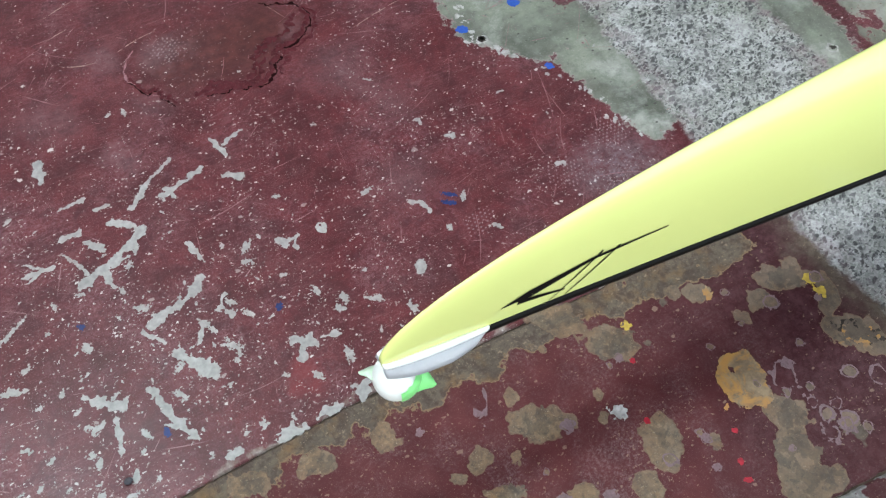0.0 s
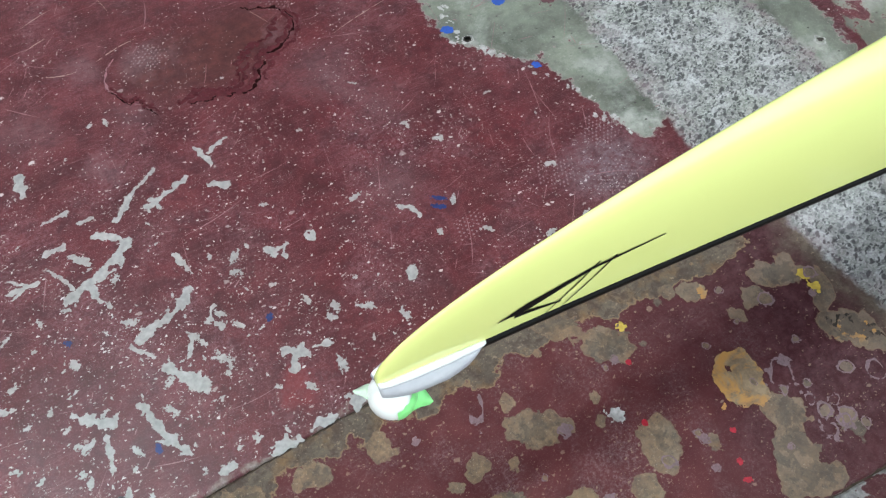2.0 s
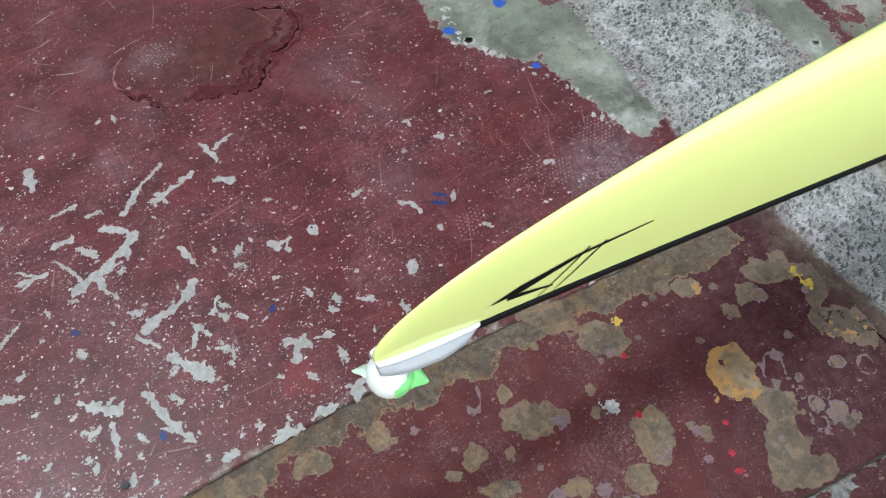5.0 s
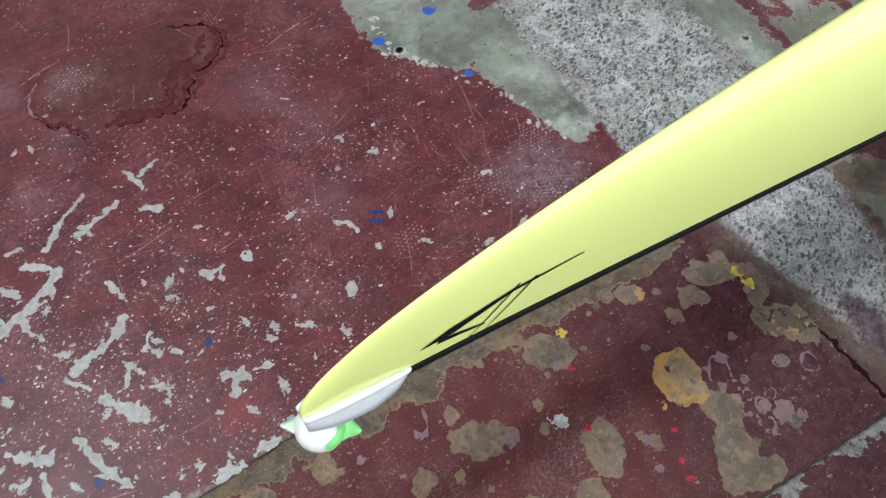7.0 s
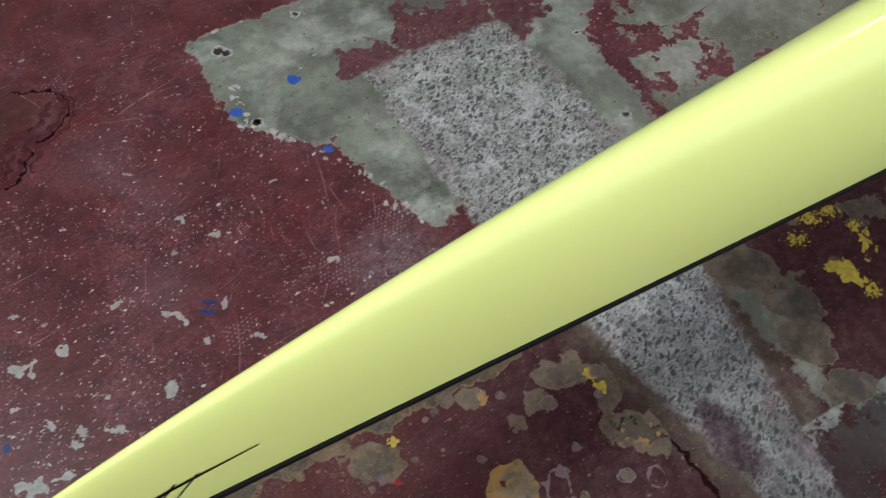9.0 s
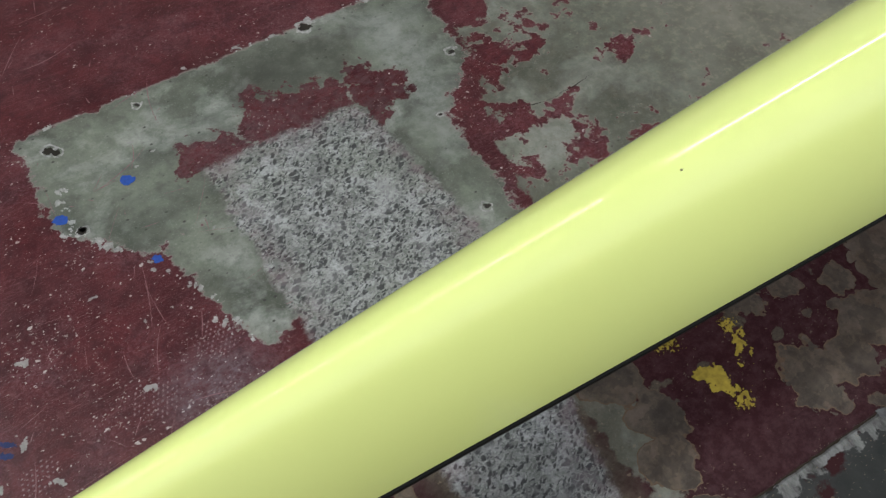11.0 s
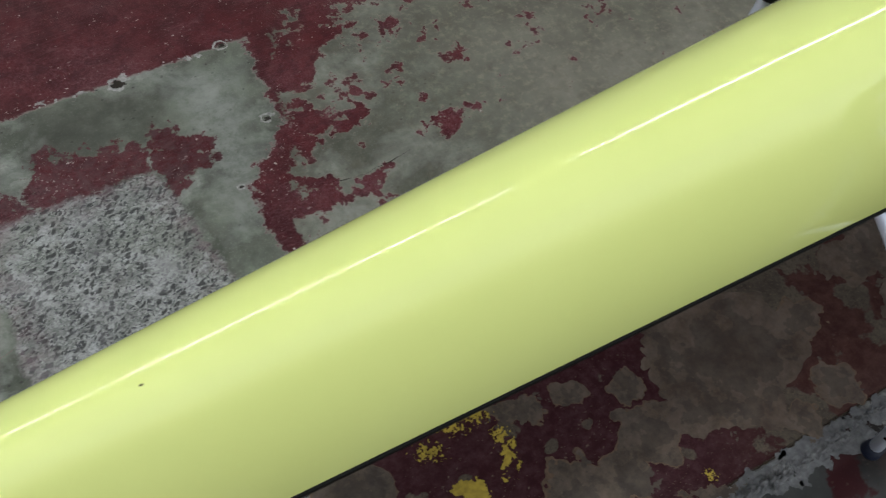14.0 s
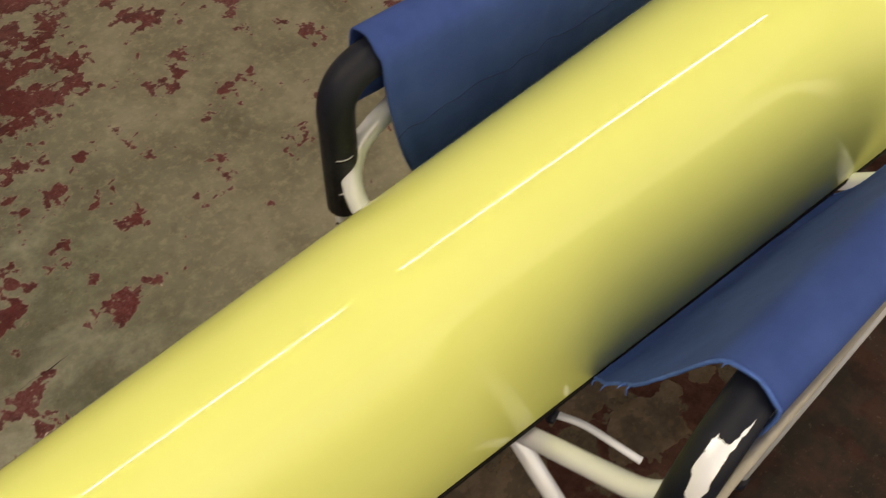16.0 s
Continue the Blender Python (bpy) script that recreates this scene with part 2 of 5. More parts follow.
    stone = n.mix(n.math("MULTIPLY", pits_deep, 0.93), stone, (0.034, 0.035, 0.034))
    stone = n.mix(n.ramp(n.noise(150, 4, 0.7), 0.47, 0.66, 0.0, 0.55), stone, (0.105, 0.102, 0.100))
    stone = n.mix(n.ramp(n.noise(9, 5, 0.6), 0.52, 0.70, 0.0, 0.4), stone, (0.38, 0.375, 0.37))
    stone = n.mix(n.ramp(n.noise(6, 5, 0.7), 0.57, 0.7, 0.0, 0.22), stone, (0.112, 0.060, 0.066))

    # plan of the surfaces
    d_cem = n.union(
        n.convex(x, y, [(0.66, 1.285), (0.655, 1.0), (0.80, 0.84), (1.02, 0.84), (1.02, 1.285)]),
        n.convex(x, y, [(0.80, 0.86), (0.862, 0.66), (0.885, 0.545), (0.93, 0.52), (1.02, 0.54), (1.02, 0.86)]),
        n.convex(x, y, [(0.70, 1.285), (0.70, 0.96), (1.70, 0.96), (1.725, 1.285)]),
        n.convex(x, y, [(1.36, 1.0), (1.40, 0.38), (1.53, 0.38), (1.545, 0.84), (1.545, 1.0)]),
        n.convex(x, y, [(1.38, 1.285), (1.38, 0.83), (1.55, 0.83), (1.69, 0.97), (1.735, 1.285)]))
    top_edge = n.math("SUBTRACT", y, 1.28)
    torn = n.math("MULTIPLY_ADD", n.math("SUBTRACT", n.noise(30, 7, 0.66), 0.5), 0.11, n.math("MULTIPLY", ragged, 0.9))
    d_cem = n.math("MAXIMUM", n.math("ADD", d_cem, torn), n.math("ADD", top_edge, n.math("MULTIPLY", torn, 0.28)))
    m_cem = n.inside(d_cem, 0.002)
    d_rem = n.union(
        n.convex(x, y, [(1.14, 0.96), (1.37, 0.985), (1.40, 1.06), (1.33, 1.085), (1.16, 1.145), (1.10, 1.05)]),
        n.convex(x, y, [(1.40, 0.90), (1.49, 0.945), (1.53, 1.0), (1.46, 1.09), (1.42, 1.09), (1.38, 1.02)]),
        n.convex(x, y, [(0.95, 1.0), (1.02, 0.955), (1.11, 0.985), (1.09, 1.045), (0.955, 1.08)]))
    d_rem = n.math("ADD", n.math("ADD", d_rem, n.math("MULTIPLY", ragged, 1.3)), n.math("MULTIPLY", n.math("SUBTRACT", n.noise(24, 6, 0.62), 0.5), 0.20))
    m_rem = n.inside(d_rem)
    m_rem = n.math("MULTIPLY", m_rem, n.ramp(n.noise(60, 7, 0.75), 0.30, 0.42, 0.35, 1.0))
    m_cem = n.math("MULTIPLY", m_cem, n.math("SUBTRACT", 1.0, m_rem), clamp=True)
    # large bare area with flakes of paint left on it
    d_bare = n.convex(x, y, [(1.63, 0.2), (9, 0.2), (9, 5), (3.0, 3.6), (2.06, 1.76), (1.85, 1.17), (1.64, 0.56)])
    flakes = n.math("ADD", n.math("MULTIPLY", n.noise(8, 7, 0.60), 0.7), n.math("MULTIPLY", n.noise(34, 5, 0.6, distort=0.4), 0.3))
    keep = n.ramp(d_bare, 0.07, -0.40, 0.45, 0.555)
    keep = n.math("ADD", keep, n.ramp(y, 0.7, 1.8, 0.045, -0.035))
    m_bare = n.ramp(n.math("SUBTRACT", keep, flakes), -0.004, 0.006)
    m_bare = n.math("MULTIPLY", m_bare, n.ramp(n.math("ADD", d_bare, n.math("MULTIPLY", ragged, 1.4)), 0.076, 0.070))
    bare = n.mix(n.ramp(n.noise(5, 6, 0.62), 0.3, 0.75), (0.072, 0.068, 0.050), (0.165, 0.158, 0.126))
    bare = n.mix(n.ramp(n.noise(80, 4, 0.7), 0.6, 0.75, 0.0, 0.4), bare, (0.053, 0.049, 0.038))
    bare = n.mix(n.ramp(x, 1.9, 2.6, 0.6, 0.0), bare, cement)
    bare = n.mix(n.ramp(x, 2.05, 2.45, 0.0, 0.85), bare, n.mix(n.ramp(n.noise(6, 5), 0.3, 0.7), (0.096, 0.090, 0.069), (0.215, 0.202, 0.162)))
    bare = n.mix(n.ramp(n.noise(26, 7, 0.7), 0.50, 0.72, 0.0, 0.45), bare, (0.082, 0.070, 0.046))
    bare = n.mix(n.math("MULTIPLY", n.ramp(n.noise(40, 7, 0.78), 0.50, 0.66, 0.0, 0.55), n.ramp(x, 1.9, 2.3, 0.3, 1.0)), bare, (0.27, 0.245, 0.185))
    # aggregate strip
    d_agg = n.union(
        n.convex(x, y, [(0.99, 0.985), (0.985, 0.35), (1.44, 0.35), (1.405, 0.8), (1.375, 0.98)]),
        n.convex(x, y, [(1.0, 0.42), (1.045, 0.16), (1.047, -0.8), (1.50, -0.8), (1.353, 0.15), (1.41, 0.42)]))
    d_agg = n.math("ADD", d_agg, n.math("MULTIPLY", torn, 0.55))
    m_agg = n.inside(d_agg, 0.008)
    # the aggregate turns darker in patches towards low y
    darker_near = n.math("MULTIPLY", n.ramp(y, 0.18, -0.22), n.ramp(n.noise(7, 6, 0.7), 0.3, 0.58, 0.10, 0.62))
    stone = n.mix(darker_near, stone, n.mix(0.78, stone, (0.026, 0.022, 0.027)))
    d_smear = n.convex(x, y, [(1.115, -0.08), (1.10, -0.20), (1.12, -0.25), (1.165, -0.24), (1.18, -0.15), (1.155, -0.08)])
    d_smear = n.union(d_smear, n.convex(x, y, [(1.085, -0.33), (1.09, -0.355), (1.125, -0.36), (1.14, -0.33), (1.115, -0.30), (1.09, -0.305)]))
    smear = n.ramp(n.math("ADD", d_smear, n.math("MULTIPLY", torn, 0.9)), 0.012, -0.012)
    stone = n.mix(n.math("MULTIPLY", smear, n.ramp(n.noise(60, 6, 0.75), 0.35, 0.6, 0.55, 0.97)), stone, (0.026, 0.0085, 0.014))
    rim_tint = n.math("MULTIPLY", n.ramp(d_agg, -0.075, -0.005), n.ramp(n.noise(18, 6, 0.7), 0.42, 0.62, 0.0, 0.75))
    stone = n.mix(n.math("MULTIPLY", rim_tint, 0.7), stone, (0.12, 0.062, 0.072))

    colour = n.mix(m_cem, red, cement)
    colour = n.mix(n.math("MULTIPLY", m_rem, n.ramp(n.noise(40, 8, 0.75), 0.44, 0.60, 0.0, 0.5)), colour, (0.088, 0.060, 0.062))
    colour = n.mix(n.ramp(n.math("ABSOLUTE", n.math("SUBTRACT", d_cem, 0.001)), 0.0045, 0.001, 0.0, 0.55), colour, (0.24, 0.22, 0.20))
    far_line = n.ramp(x, -0.55, 0.05, 0.215, 0.254)
    m_north = n.ramp(n.math("SUBTRACT", y, far_line), -0.002, 0.002)
    colour = n.mix(n.math("MULTIPLY", m_bare, m_north), colour, bare)
    lip = n.math("MULTIPLY", n.ramp(n.math("ABSOLUTE", n.math("SUBTRACT", keep, flakes)), 0.012, 0.003, 0.0, 0.45), n.math("MULTIPLY", m_north, n.ramp(d_bare, 0.08, 0.03)))
    colour = n.mix(lip, colour, (0.24, 0.225, 0.185))

    lip_far = n.math("SUBTRACT", y, far_line)
    worn_lip = n.math("MULTIPLY", n.ramp(n.math("ADD", lip_far, n.math("MULTIPLY", ragged, 0.9)), 0.016, 0.008), n.ramp(n.noise(13, 6, 0.7), 0.44, 0.56))
    colour = n.mix(n.math("MULTIPLY", worn_lip, 0.8), colour, n.mix(n.ramp(fine, 0.35, 0.65), (0.10, 0.075, 0.06), (0.24, 0.22, 0.19)))

    # near slab: deeper paint, darkened to stand for shade, brown worn skin, rusty band along the joint
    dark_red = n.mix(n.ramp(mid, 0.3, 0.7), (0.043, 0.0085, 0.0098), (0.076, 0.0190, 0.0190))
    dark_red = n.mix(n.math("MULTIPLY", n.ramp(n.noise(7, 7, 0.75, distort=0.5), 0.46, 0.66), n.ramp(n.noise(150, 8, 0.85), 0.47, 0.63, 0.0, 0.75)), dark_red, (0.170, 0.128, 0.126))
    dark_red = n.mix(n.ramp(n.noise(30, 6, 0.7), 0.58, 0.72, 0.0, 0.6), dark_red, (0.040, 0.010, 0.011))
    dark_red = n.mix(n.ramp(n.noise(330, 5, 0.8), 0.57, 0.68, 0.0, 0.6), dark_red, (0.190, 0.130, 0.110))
    # shade put into the paint: it darkens along x towards the aggregate strip
    painted_shade = n.math("MULTIPLY", n.ramp(n.math("ADD", x, n.math("MULTIPLY", n.noise(4, 6, 0.65), 0.5)), 0.72, 1.18), 0.86)
    dark_red = n.mix(painted_shade, dark_red, n.mix(n.ramp(n.noise(38, 8, 0.78), 0.45, 0.62), (0.023, 0.0058, 0.0075), (0.052, 0.022, 0.025)))
    brown = n.mix(n.ramp(n.noise(9, 6, 0.65), 0.3, 0.7), (0.046, 0.036, 0.027), (0.110, 0.089, 0.065))
    brown = n.mix(n.ramp(n.noise(70, 7, 0.8), 0.47, 0.64, 0.0, 0.75), brown, (0.030, 0.022, 0.016))
    brown = n.mix(n.ramp(n.noise(210, 5, 0.8), 0.57, 0.68, 0.0, 0.7), brown, (0.21, 0.155, 0.095))
    lobes = n.voronoi(9.5, "SMOOTH_F1").outputs["Distance"]
    lobes = n.math("ADD", lobes, n.math("MULTIPLY", n.math("SUBTRACT", n.noise(10, 5, 0.55), 0.5), 0.9))
    reach = n.math("MULTIPLY", n.ramp(x, 1.38, 1.62), n.ramp(x, 2.75, 2.2, 0.55, 1.0))
    cover = n.math("MULTIPLY_ADD", n.math("MULTIPLY", reach, n.ramp(x, 2.0, 2.25, 0.12, 2.0)), 0.30, 0.06)
    cover = n.math("ADD", cover, n.ramp(y, -0.16, 0.12, -0.12, 0.16))
    cover = n.math("MULTIPLY", cover, n.ramp(x, 1.32, 1.42))
    m_brown = n.ramp(n.math("SUBTRACT", cover, lobes), -0.012, 0.012)
    d_band = n.math("SUBTRACT", n.ramp(x, -0.6, 0.95, 0.190, 0.200), y)
    d_band = n.math("MAXIMUM", d_band, n.math("SUBTRACT", x, 0.93))
    d_band = n.math("ADD", d_band, n.math("ADD", n.math("MULTIPLY", ragged, 1.2), n.math("MULTIPLY", n.math("SUBTRACT", n.noise(13, 3, 0.5), 0.5), 0.13)))
    m_band = n.inside(d_band, 0.003)
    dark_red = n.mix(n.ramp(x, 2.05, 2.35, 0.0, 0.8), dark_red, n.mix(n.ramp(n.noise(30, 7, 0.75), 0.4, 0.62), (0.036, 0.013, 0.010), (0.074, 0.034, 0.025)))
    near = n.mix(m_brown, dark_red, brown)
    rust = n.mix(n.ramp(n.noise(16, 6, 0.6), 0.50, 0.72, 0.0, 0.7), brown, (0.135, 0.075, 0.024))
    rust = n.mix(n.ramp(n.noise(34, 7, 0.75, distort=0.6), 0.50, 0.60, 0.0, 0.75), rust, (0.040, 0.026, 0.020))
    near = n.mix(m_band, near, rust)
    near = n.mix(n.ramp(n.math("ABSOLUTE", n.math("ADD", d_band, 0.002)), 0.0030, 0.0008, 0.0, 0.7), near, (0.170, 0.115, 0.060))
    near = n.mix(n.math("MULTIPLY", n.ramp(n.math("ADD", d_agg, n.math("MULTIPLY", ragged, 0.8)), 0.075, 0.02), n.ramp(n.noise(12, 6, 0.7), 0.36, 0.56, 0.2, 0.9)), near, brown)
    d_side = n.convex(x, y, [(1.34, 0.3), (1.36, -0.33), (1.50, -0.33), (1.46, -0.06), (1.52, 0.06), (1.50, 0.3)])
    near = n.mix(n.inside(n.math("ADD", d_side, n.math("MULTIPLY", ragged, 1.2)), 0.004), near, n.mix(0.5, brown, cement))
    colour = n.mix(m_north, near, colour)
    # beyond the second joint: slate-grey concrete with pale broken edge
    near_line = n.math("MULTIPLY_ADD", n.ramp(x, 0.3, 3.0, 0.3, 3.0), -0.04, n.ramp(x, 1.245, 1.255, -0.266, -0.172))
    below = n.math("SUBTRACT", y, near_line)
    m_far = n.ramp(below, 0.002, -0.002)
    slate = n.mix(n.ramp(n.noise(8, 6, 0.6), 0.3, 0.7), (0.021, 0.022, 0.021), (0.054, 0.054, 0.050))
    slate = n.mix(n.ramp(n.noise(7, 6, 0.6), 0.53, 0.57), slate, (0.032, 0.007, 0.008))
    edge = n.mix(n.ramp(n.noise(40, 6, 0.7, n.scaled(1, 0.5, 1, 40)), 0.35, 0.65), (0.060, 0.057, 0.052), (0.230, 0.225, 0.215))
    d_edge = n.math("SUBTRACT", n.ramp(x, 1.7, 2.0, -0.032, -0.048), below)
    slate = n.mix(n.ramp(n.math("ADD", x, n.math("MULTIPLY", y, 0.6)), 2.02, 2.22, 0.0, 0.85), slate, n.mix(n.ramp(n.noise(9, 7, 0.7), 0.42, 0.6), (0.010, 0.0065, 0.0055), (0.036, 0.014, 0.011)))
    slate = n.mix(n.ramp(x, 1.15, 1.5), dark_red, slate)
    slate = n.mix(n.inside(n.math("ADD", n.math("ADD", d_edge, n.math("MULTIPLY", ragged, 1.5)), n.math("MULTIPLY", n.math("ABSOLUTE", n.math("SUBTRACT", n.noise(12, 4, 0.6), 0.5)), 0.25)), 0.004), slate, edge)
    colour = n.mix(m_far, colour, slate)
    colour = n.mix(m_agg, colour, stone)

    # chips and specks in the paint
    bare_somewhere = n.math("MAXIMUM", n.math("MAXIMUM", m_cem, n.math("MULTIPLY", m_bare, m_north)), m_agg)
    on_paint = n.math("SUBTRACT", 1.0, bare_somewhere, clamp=True)
    dense = n.math("ADD", n.ramp(x, 1.0, -0.5, 0.35, 1.0), n.math("MULTIPLY", n.math("SUBTRACT", n.noise(3, 3), 0.5), 1.2))
    dense = n.math("MULTIPLY", dense, n.ramp(y, 1.25, 0.75, 0.38, 1.0))
    jitter = n.add("ShaderNodeVectorMath")
    jitter.operation = "MULTIPLY_ADD"
    bend = n.add("ShaderNodeTexNoise")
    bend.inputs["Scale"].default_value, bend.inputs["Detail"].default_value = 130, 3
    n.put(bend.inputs["Vector"], n.pos)
    n.put(jitter.inputs[0], bend.outputs["Color"])
    jitter.inputs[1].default_value = (0.012, 0.012, 0)
    n.put(jitter.inputs[2], n.pos)
    clumps = n.ramp(n.noise(6, 5, 0.65), 0.40, 0.66, 0.15, 1.9)
    for scale, size, share, turn in ((38, 0.30, 0.13, 33), (85, 0.36, 0.27, 71), (190, 0.46, 0.40, 12), (330, 0.50, 0.14, 50)):
        v = n.voronoi(scale, "F1", n.scaled(1.0, 1.5, 1, turn, jitter.outputs[0]))
        pick = n.xyz(v.outputs["Color"])
        some = n.math("LESS_THAN", pick[0], n.math("MULTIPLY", n.math("MULTIPLY", dense, clumps), share))
        spot = n.math("MULTIPLY", n.ramp(n.math("SUBTRACT", v.outputs["Distance"], n.math("MULTIPLY", n.math("POWER", pick[1], 1.8), size)), 0.03, -0.03), some)
        spot = n.math("MULTIPLY", n.math("MULTIPLY", spot, on_paint), n.mixf(m_north, n.ramp(x, 1.7, 2.2, 0.45, 0.12), n.ramp(pick[2], 0, 1, 0.35, 1.0)))
        colour = n.mix(spot, colour, n.mix(m_north, (0.22, 0.17, 0.12), (0.38, 0.355, 0.33)))

    rough = n.mixf(bare_somewhere, n.ramp(mid, 0.3, 0.7, 0.29, 0.47), 0.6)
    rough = n.mixf(m_agg, rough, 0.75)
    rough = n.mixf(m_north, 0.58, rough)
    n.put(n.bsdf.inputs["Specular IOR Level"], n.mixf(m_north, 0.12, 0.22))
    layer = n.math("MULTIPLY", on_paint, 0.30)
    height = n.math("ADD", layer, n.math("ADD", n.math("MULTIPLY", fine, 0.10), n.math("MULTIPLY", n.math("SUBTRACT", n.ramp(stones.outputs["Distance"], 0.0, 0.5, 1.0, 0.0), n.math("MULTIPLY", pits_deep, 1.6)), n.math("MULTIPLY", m_agg, 1.2))))
    height = n.math("ADD", height, n.math("MULTIPLY", big, 0.5))
    n.bump(height, 0.45, 0.0016)
    return n.finish(colour, rough)


FLOOR = floor_material()
JOINT = plain("dark_joint_filling", (0.045, 0.034, 0.024), 0.9, 0, 0.5, 60, 0.6)
CHIP = plain("bare_cement_chip", (0.232, 0.228, 0.215), 0.6, 0, 0.34, 90, 0.4)


def stain_material(tone=1.0):
    n = Net("brown_worn_cement" if tone == 1 else "dark_worn_cement")
    info = n.add("ShaderNodeObjectInfo").outputs["Random"]
    col = n.mix(n.ramp(n.noise(20, 7, 0.68), 0.34, 0.66), (0.060, 0.038, 0.021), (0.180, 0.118, 0.060))
    col = n.mix(n.ramp(n.noise(11, 5, 0.65, distort=0.8), 0.48, 0.66, 0.0, 0.45), col, (0.140, 0.124, 0.092))
    col = n.mix(n.math("MULTIPLY", n.ramp(n.noise(9, 5, 0.6), 0.54, 0.66), n.ramp(info, 0.2, 0.9, 0.0, 0.6)), col, (0.19, 0.105, 0.034))
    col = n.mix(n.ramp(n.noise(85, 7, 0.8), 0.47, 0.64, 0.0, 0.75), col, (0.042, 0.032, 0.023))
    col = n.mix(n.ramp(n.noise(260, 5, 0.8), 0.58, 0.68, 0.0, 0.8), col, (0.28, 0.235, 0.165))
    # the same painted shade: patches darken along x, browner past 1.8
    painted_shade = n.math("MULTIPLY", n.ramp(n.xyz()[0], 0.45, 1.25, 0.10, 1.0), 0.80)
    col = n.mix(painted_shade, col, n.mix(n.ramp(n.noise(13, 7, 0.7), 0.40, 0.62), n.mix(n.ramp(n.xyz()[0], 1.8, 2.2), (0.026, 0.021, 0.017), (0.044, 0.028, 0.021)), (0.108, 0.083, 0.065)))
    if tone != 1:
        col = n.mix(0.4, col, (0.045 * tone, 0.035 * tone, 0.027 * tone))
    n.bump(n.noise(120, 5, 0.7), 0.5, 0.001)
    n.bsdf.inputs["Specular IOR Level"].default_value = 0.3
    return n.finish(col, 0.62)


def primer_material():
    n = Net("orange_primer")
    col = n.mix(n.ramp(n.noise(26, 7, 0.68), 0.38, 0.62), (0.075, 0.050, 0.026), (0.17, 0.12, 0.065))
    col = n.mix(n.ramp(n.noise(19, 6, 0.65, distort=0.6), 0.47, 0.57), col, (0.235, 0.118, 0.020))
    col = n.mix(n.ramp(n.noise(60, 5, 0.7), 0.56, 0.7, 0.0, 0.7), col, (0.055, 0.036, 0.020))
    n.bump(n.noise(120, 5, 0.7), 0.5, 0.001)
    return n.finish(col, 0.6)


RUBBLE = plain("crumbled_concrete", (0.105, 0.104, 0.104), 0.8, 0, 0.6, 60, 0.8)
STAIN = stain_material()
STAIN_CORE = stain_material(0.62)
SCRATCH = plain("pale_scratch", (0.185, 0.10, 0.107), 0.6, 0, 0.4, 200)
DUST = plain("grey_dust", (0.115, 0.078, 0.083), 0.7, 0, 0.4, 300)
PRINT = plain("trodden_dust", (0.165, 0.112, 0.116), 0.7, 0, 0.5, 150)
STAIN_EDGE = plain("pale_paint_rim", (0.098, 0.064, 0.040), 0.6, 0, 0.5, 90)
ORANGE = primer_material()
SOOT = plain("black_grease", (0.018, 0.014, 0.010), 0.5, 0, 0.5, 40)
YELLOW_PAINT = plain("old_yellow_paint", (0.31, 0.225, 0.032), 0.55, 0, 0.45, 90, 0.4)
BLUE_TAPE = plain("blue_tape", (0.018, 0.062, 0.28), 0.5, 0, 0.25, 150)
DARK_BLUE = plain("dark_blue_paint", (0.012, 0.022, 0.085), 0.5, 0, 0.4, 150)
RED_DOT = plain("bright_red_paint", (0.21, 0.005, 0.014), 0.5, 0, 0.5, 200)
WHITE_CHIP = plain("white_plaster_chip", (0.27, 0.265, 0.25), 0.6, 0, 0.6, 110, 0.6)
CRACK = plain("open_crack", (0.012, 0.003, 0.003), 0.9)
CRACK.node_tree.nodes["Principled BSDF"].inputs["Specular IOR Level"].default_value = 0.05
LONG_SCRATCH = plain("long_pale_scratch", (0.27, 0.20, 0.17), 0.6, 0, 0.4, 200)
PAINT_SKIN = plain("lifted_maroon_paint", (0.058, 0.011, 0.014), 0.6, 0, 0.4, 60)
PAINT_SKIN.node_tree.nodes["Principled BSDF"].inputs["Specular IOR Level"].default_value = 0.12


def hull_material():
    n = Net("yellow_gelcoat")
    f = n.noise(3, 3)
    col = n.mix(n.ramp(f, 0.3, 0.7), (0.690, 0.762, 0.250), (0.718, 0.785, 0.270))
    n.bsdf.inputs["Specular IOR Level"].default_value = 0.0
    n.bsdf.inputs["Coat Weight"].default_value = 1.0
    n.bsdf.inputs["Coat Roughness"].default_value = 0.006
    n.bsdf.inputs["Coat IOR"].default_value = 1.44
    return n.finish(col, 0.5)


HULL = hull_material()
DECK = plain("white_deck", (0.62, 0.62, 0.58), 0.4)
BLACK = plain("black_gelcoat_strip", (0.006, 0.006, 0.005), 0.55, 0, 0.3)
BLACK.node_tree.nodes["Principled BSDF"].inputs["Specular IOR Level"].default_value = 0.1
RUBBER_WHITE = plain("white_rubber", (0.70, 0.73, 0.68), 0.45, 0, 0.06, 60, 0.1)
# the same white rubber with shade put into its colour, for the skirt
RUBBER_SHADED = plain("shaded_white_rubber", (0.36, 0.375, 0.385), 0.45, 0, 0.12, 70, 0.1)
GREEN_TAPE = plain("green_tape", (0.24, 0.70, 0.22), 0.35, 0, 0.16, 50, 0.2)
PALE_TAPE = plain("pale_green_tape", (0.60, 0.78, 0.58), 0.45, 0, 0.12, 80, 0.2)


def aluminium():
    n = Net("brushed_aluminium")
    f = n.noise(18, 4, 0.5)
    col = n.mix(n.ramp(f, 0.35, 0.65), (0.78, 0.85, 1.0), (0.84, 0.90, 1.0))
    return n.finish(col, 0.24, 0.15)


ALU = aluminium()
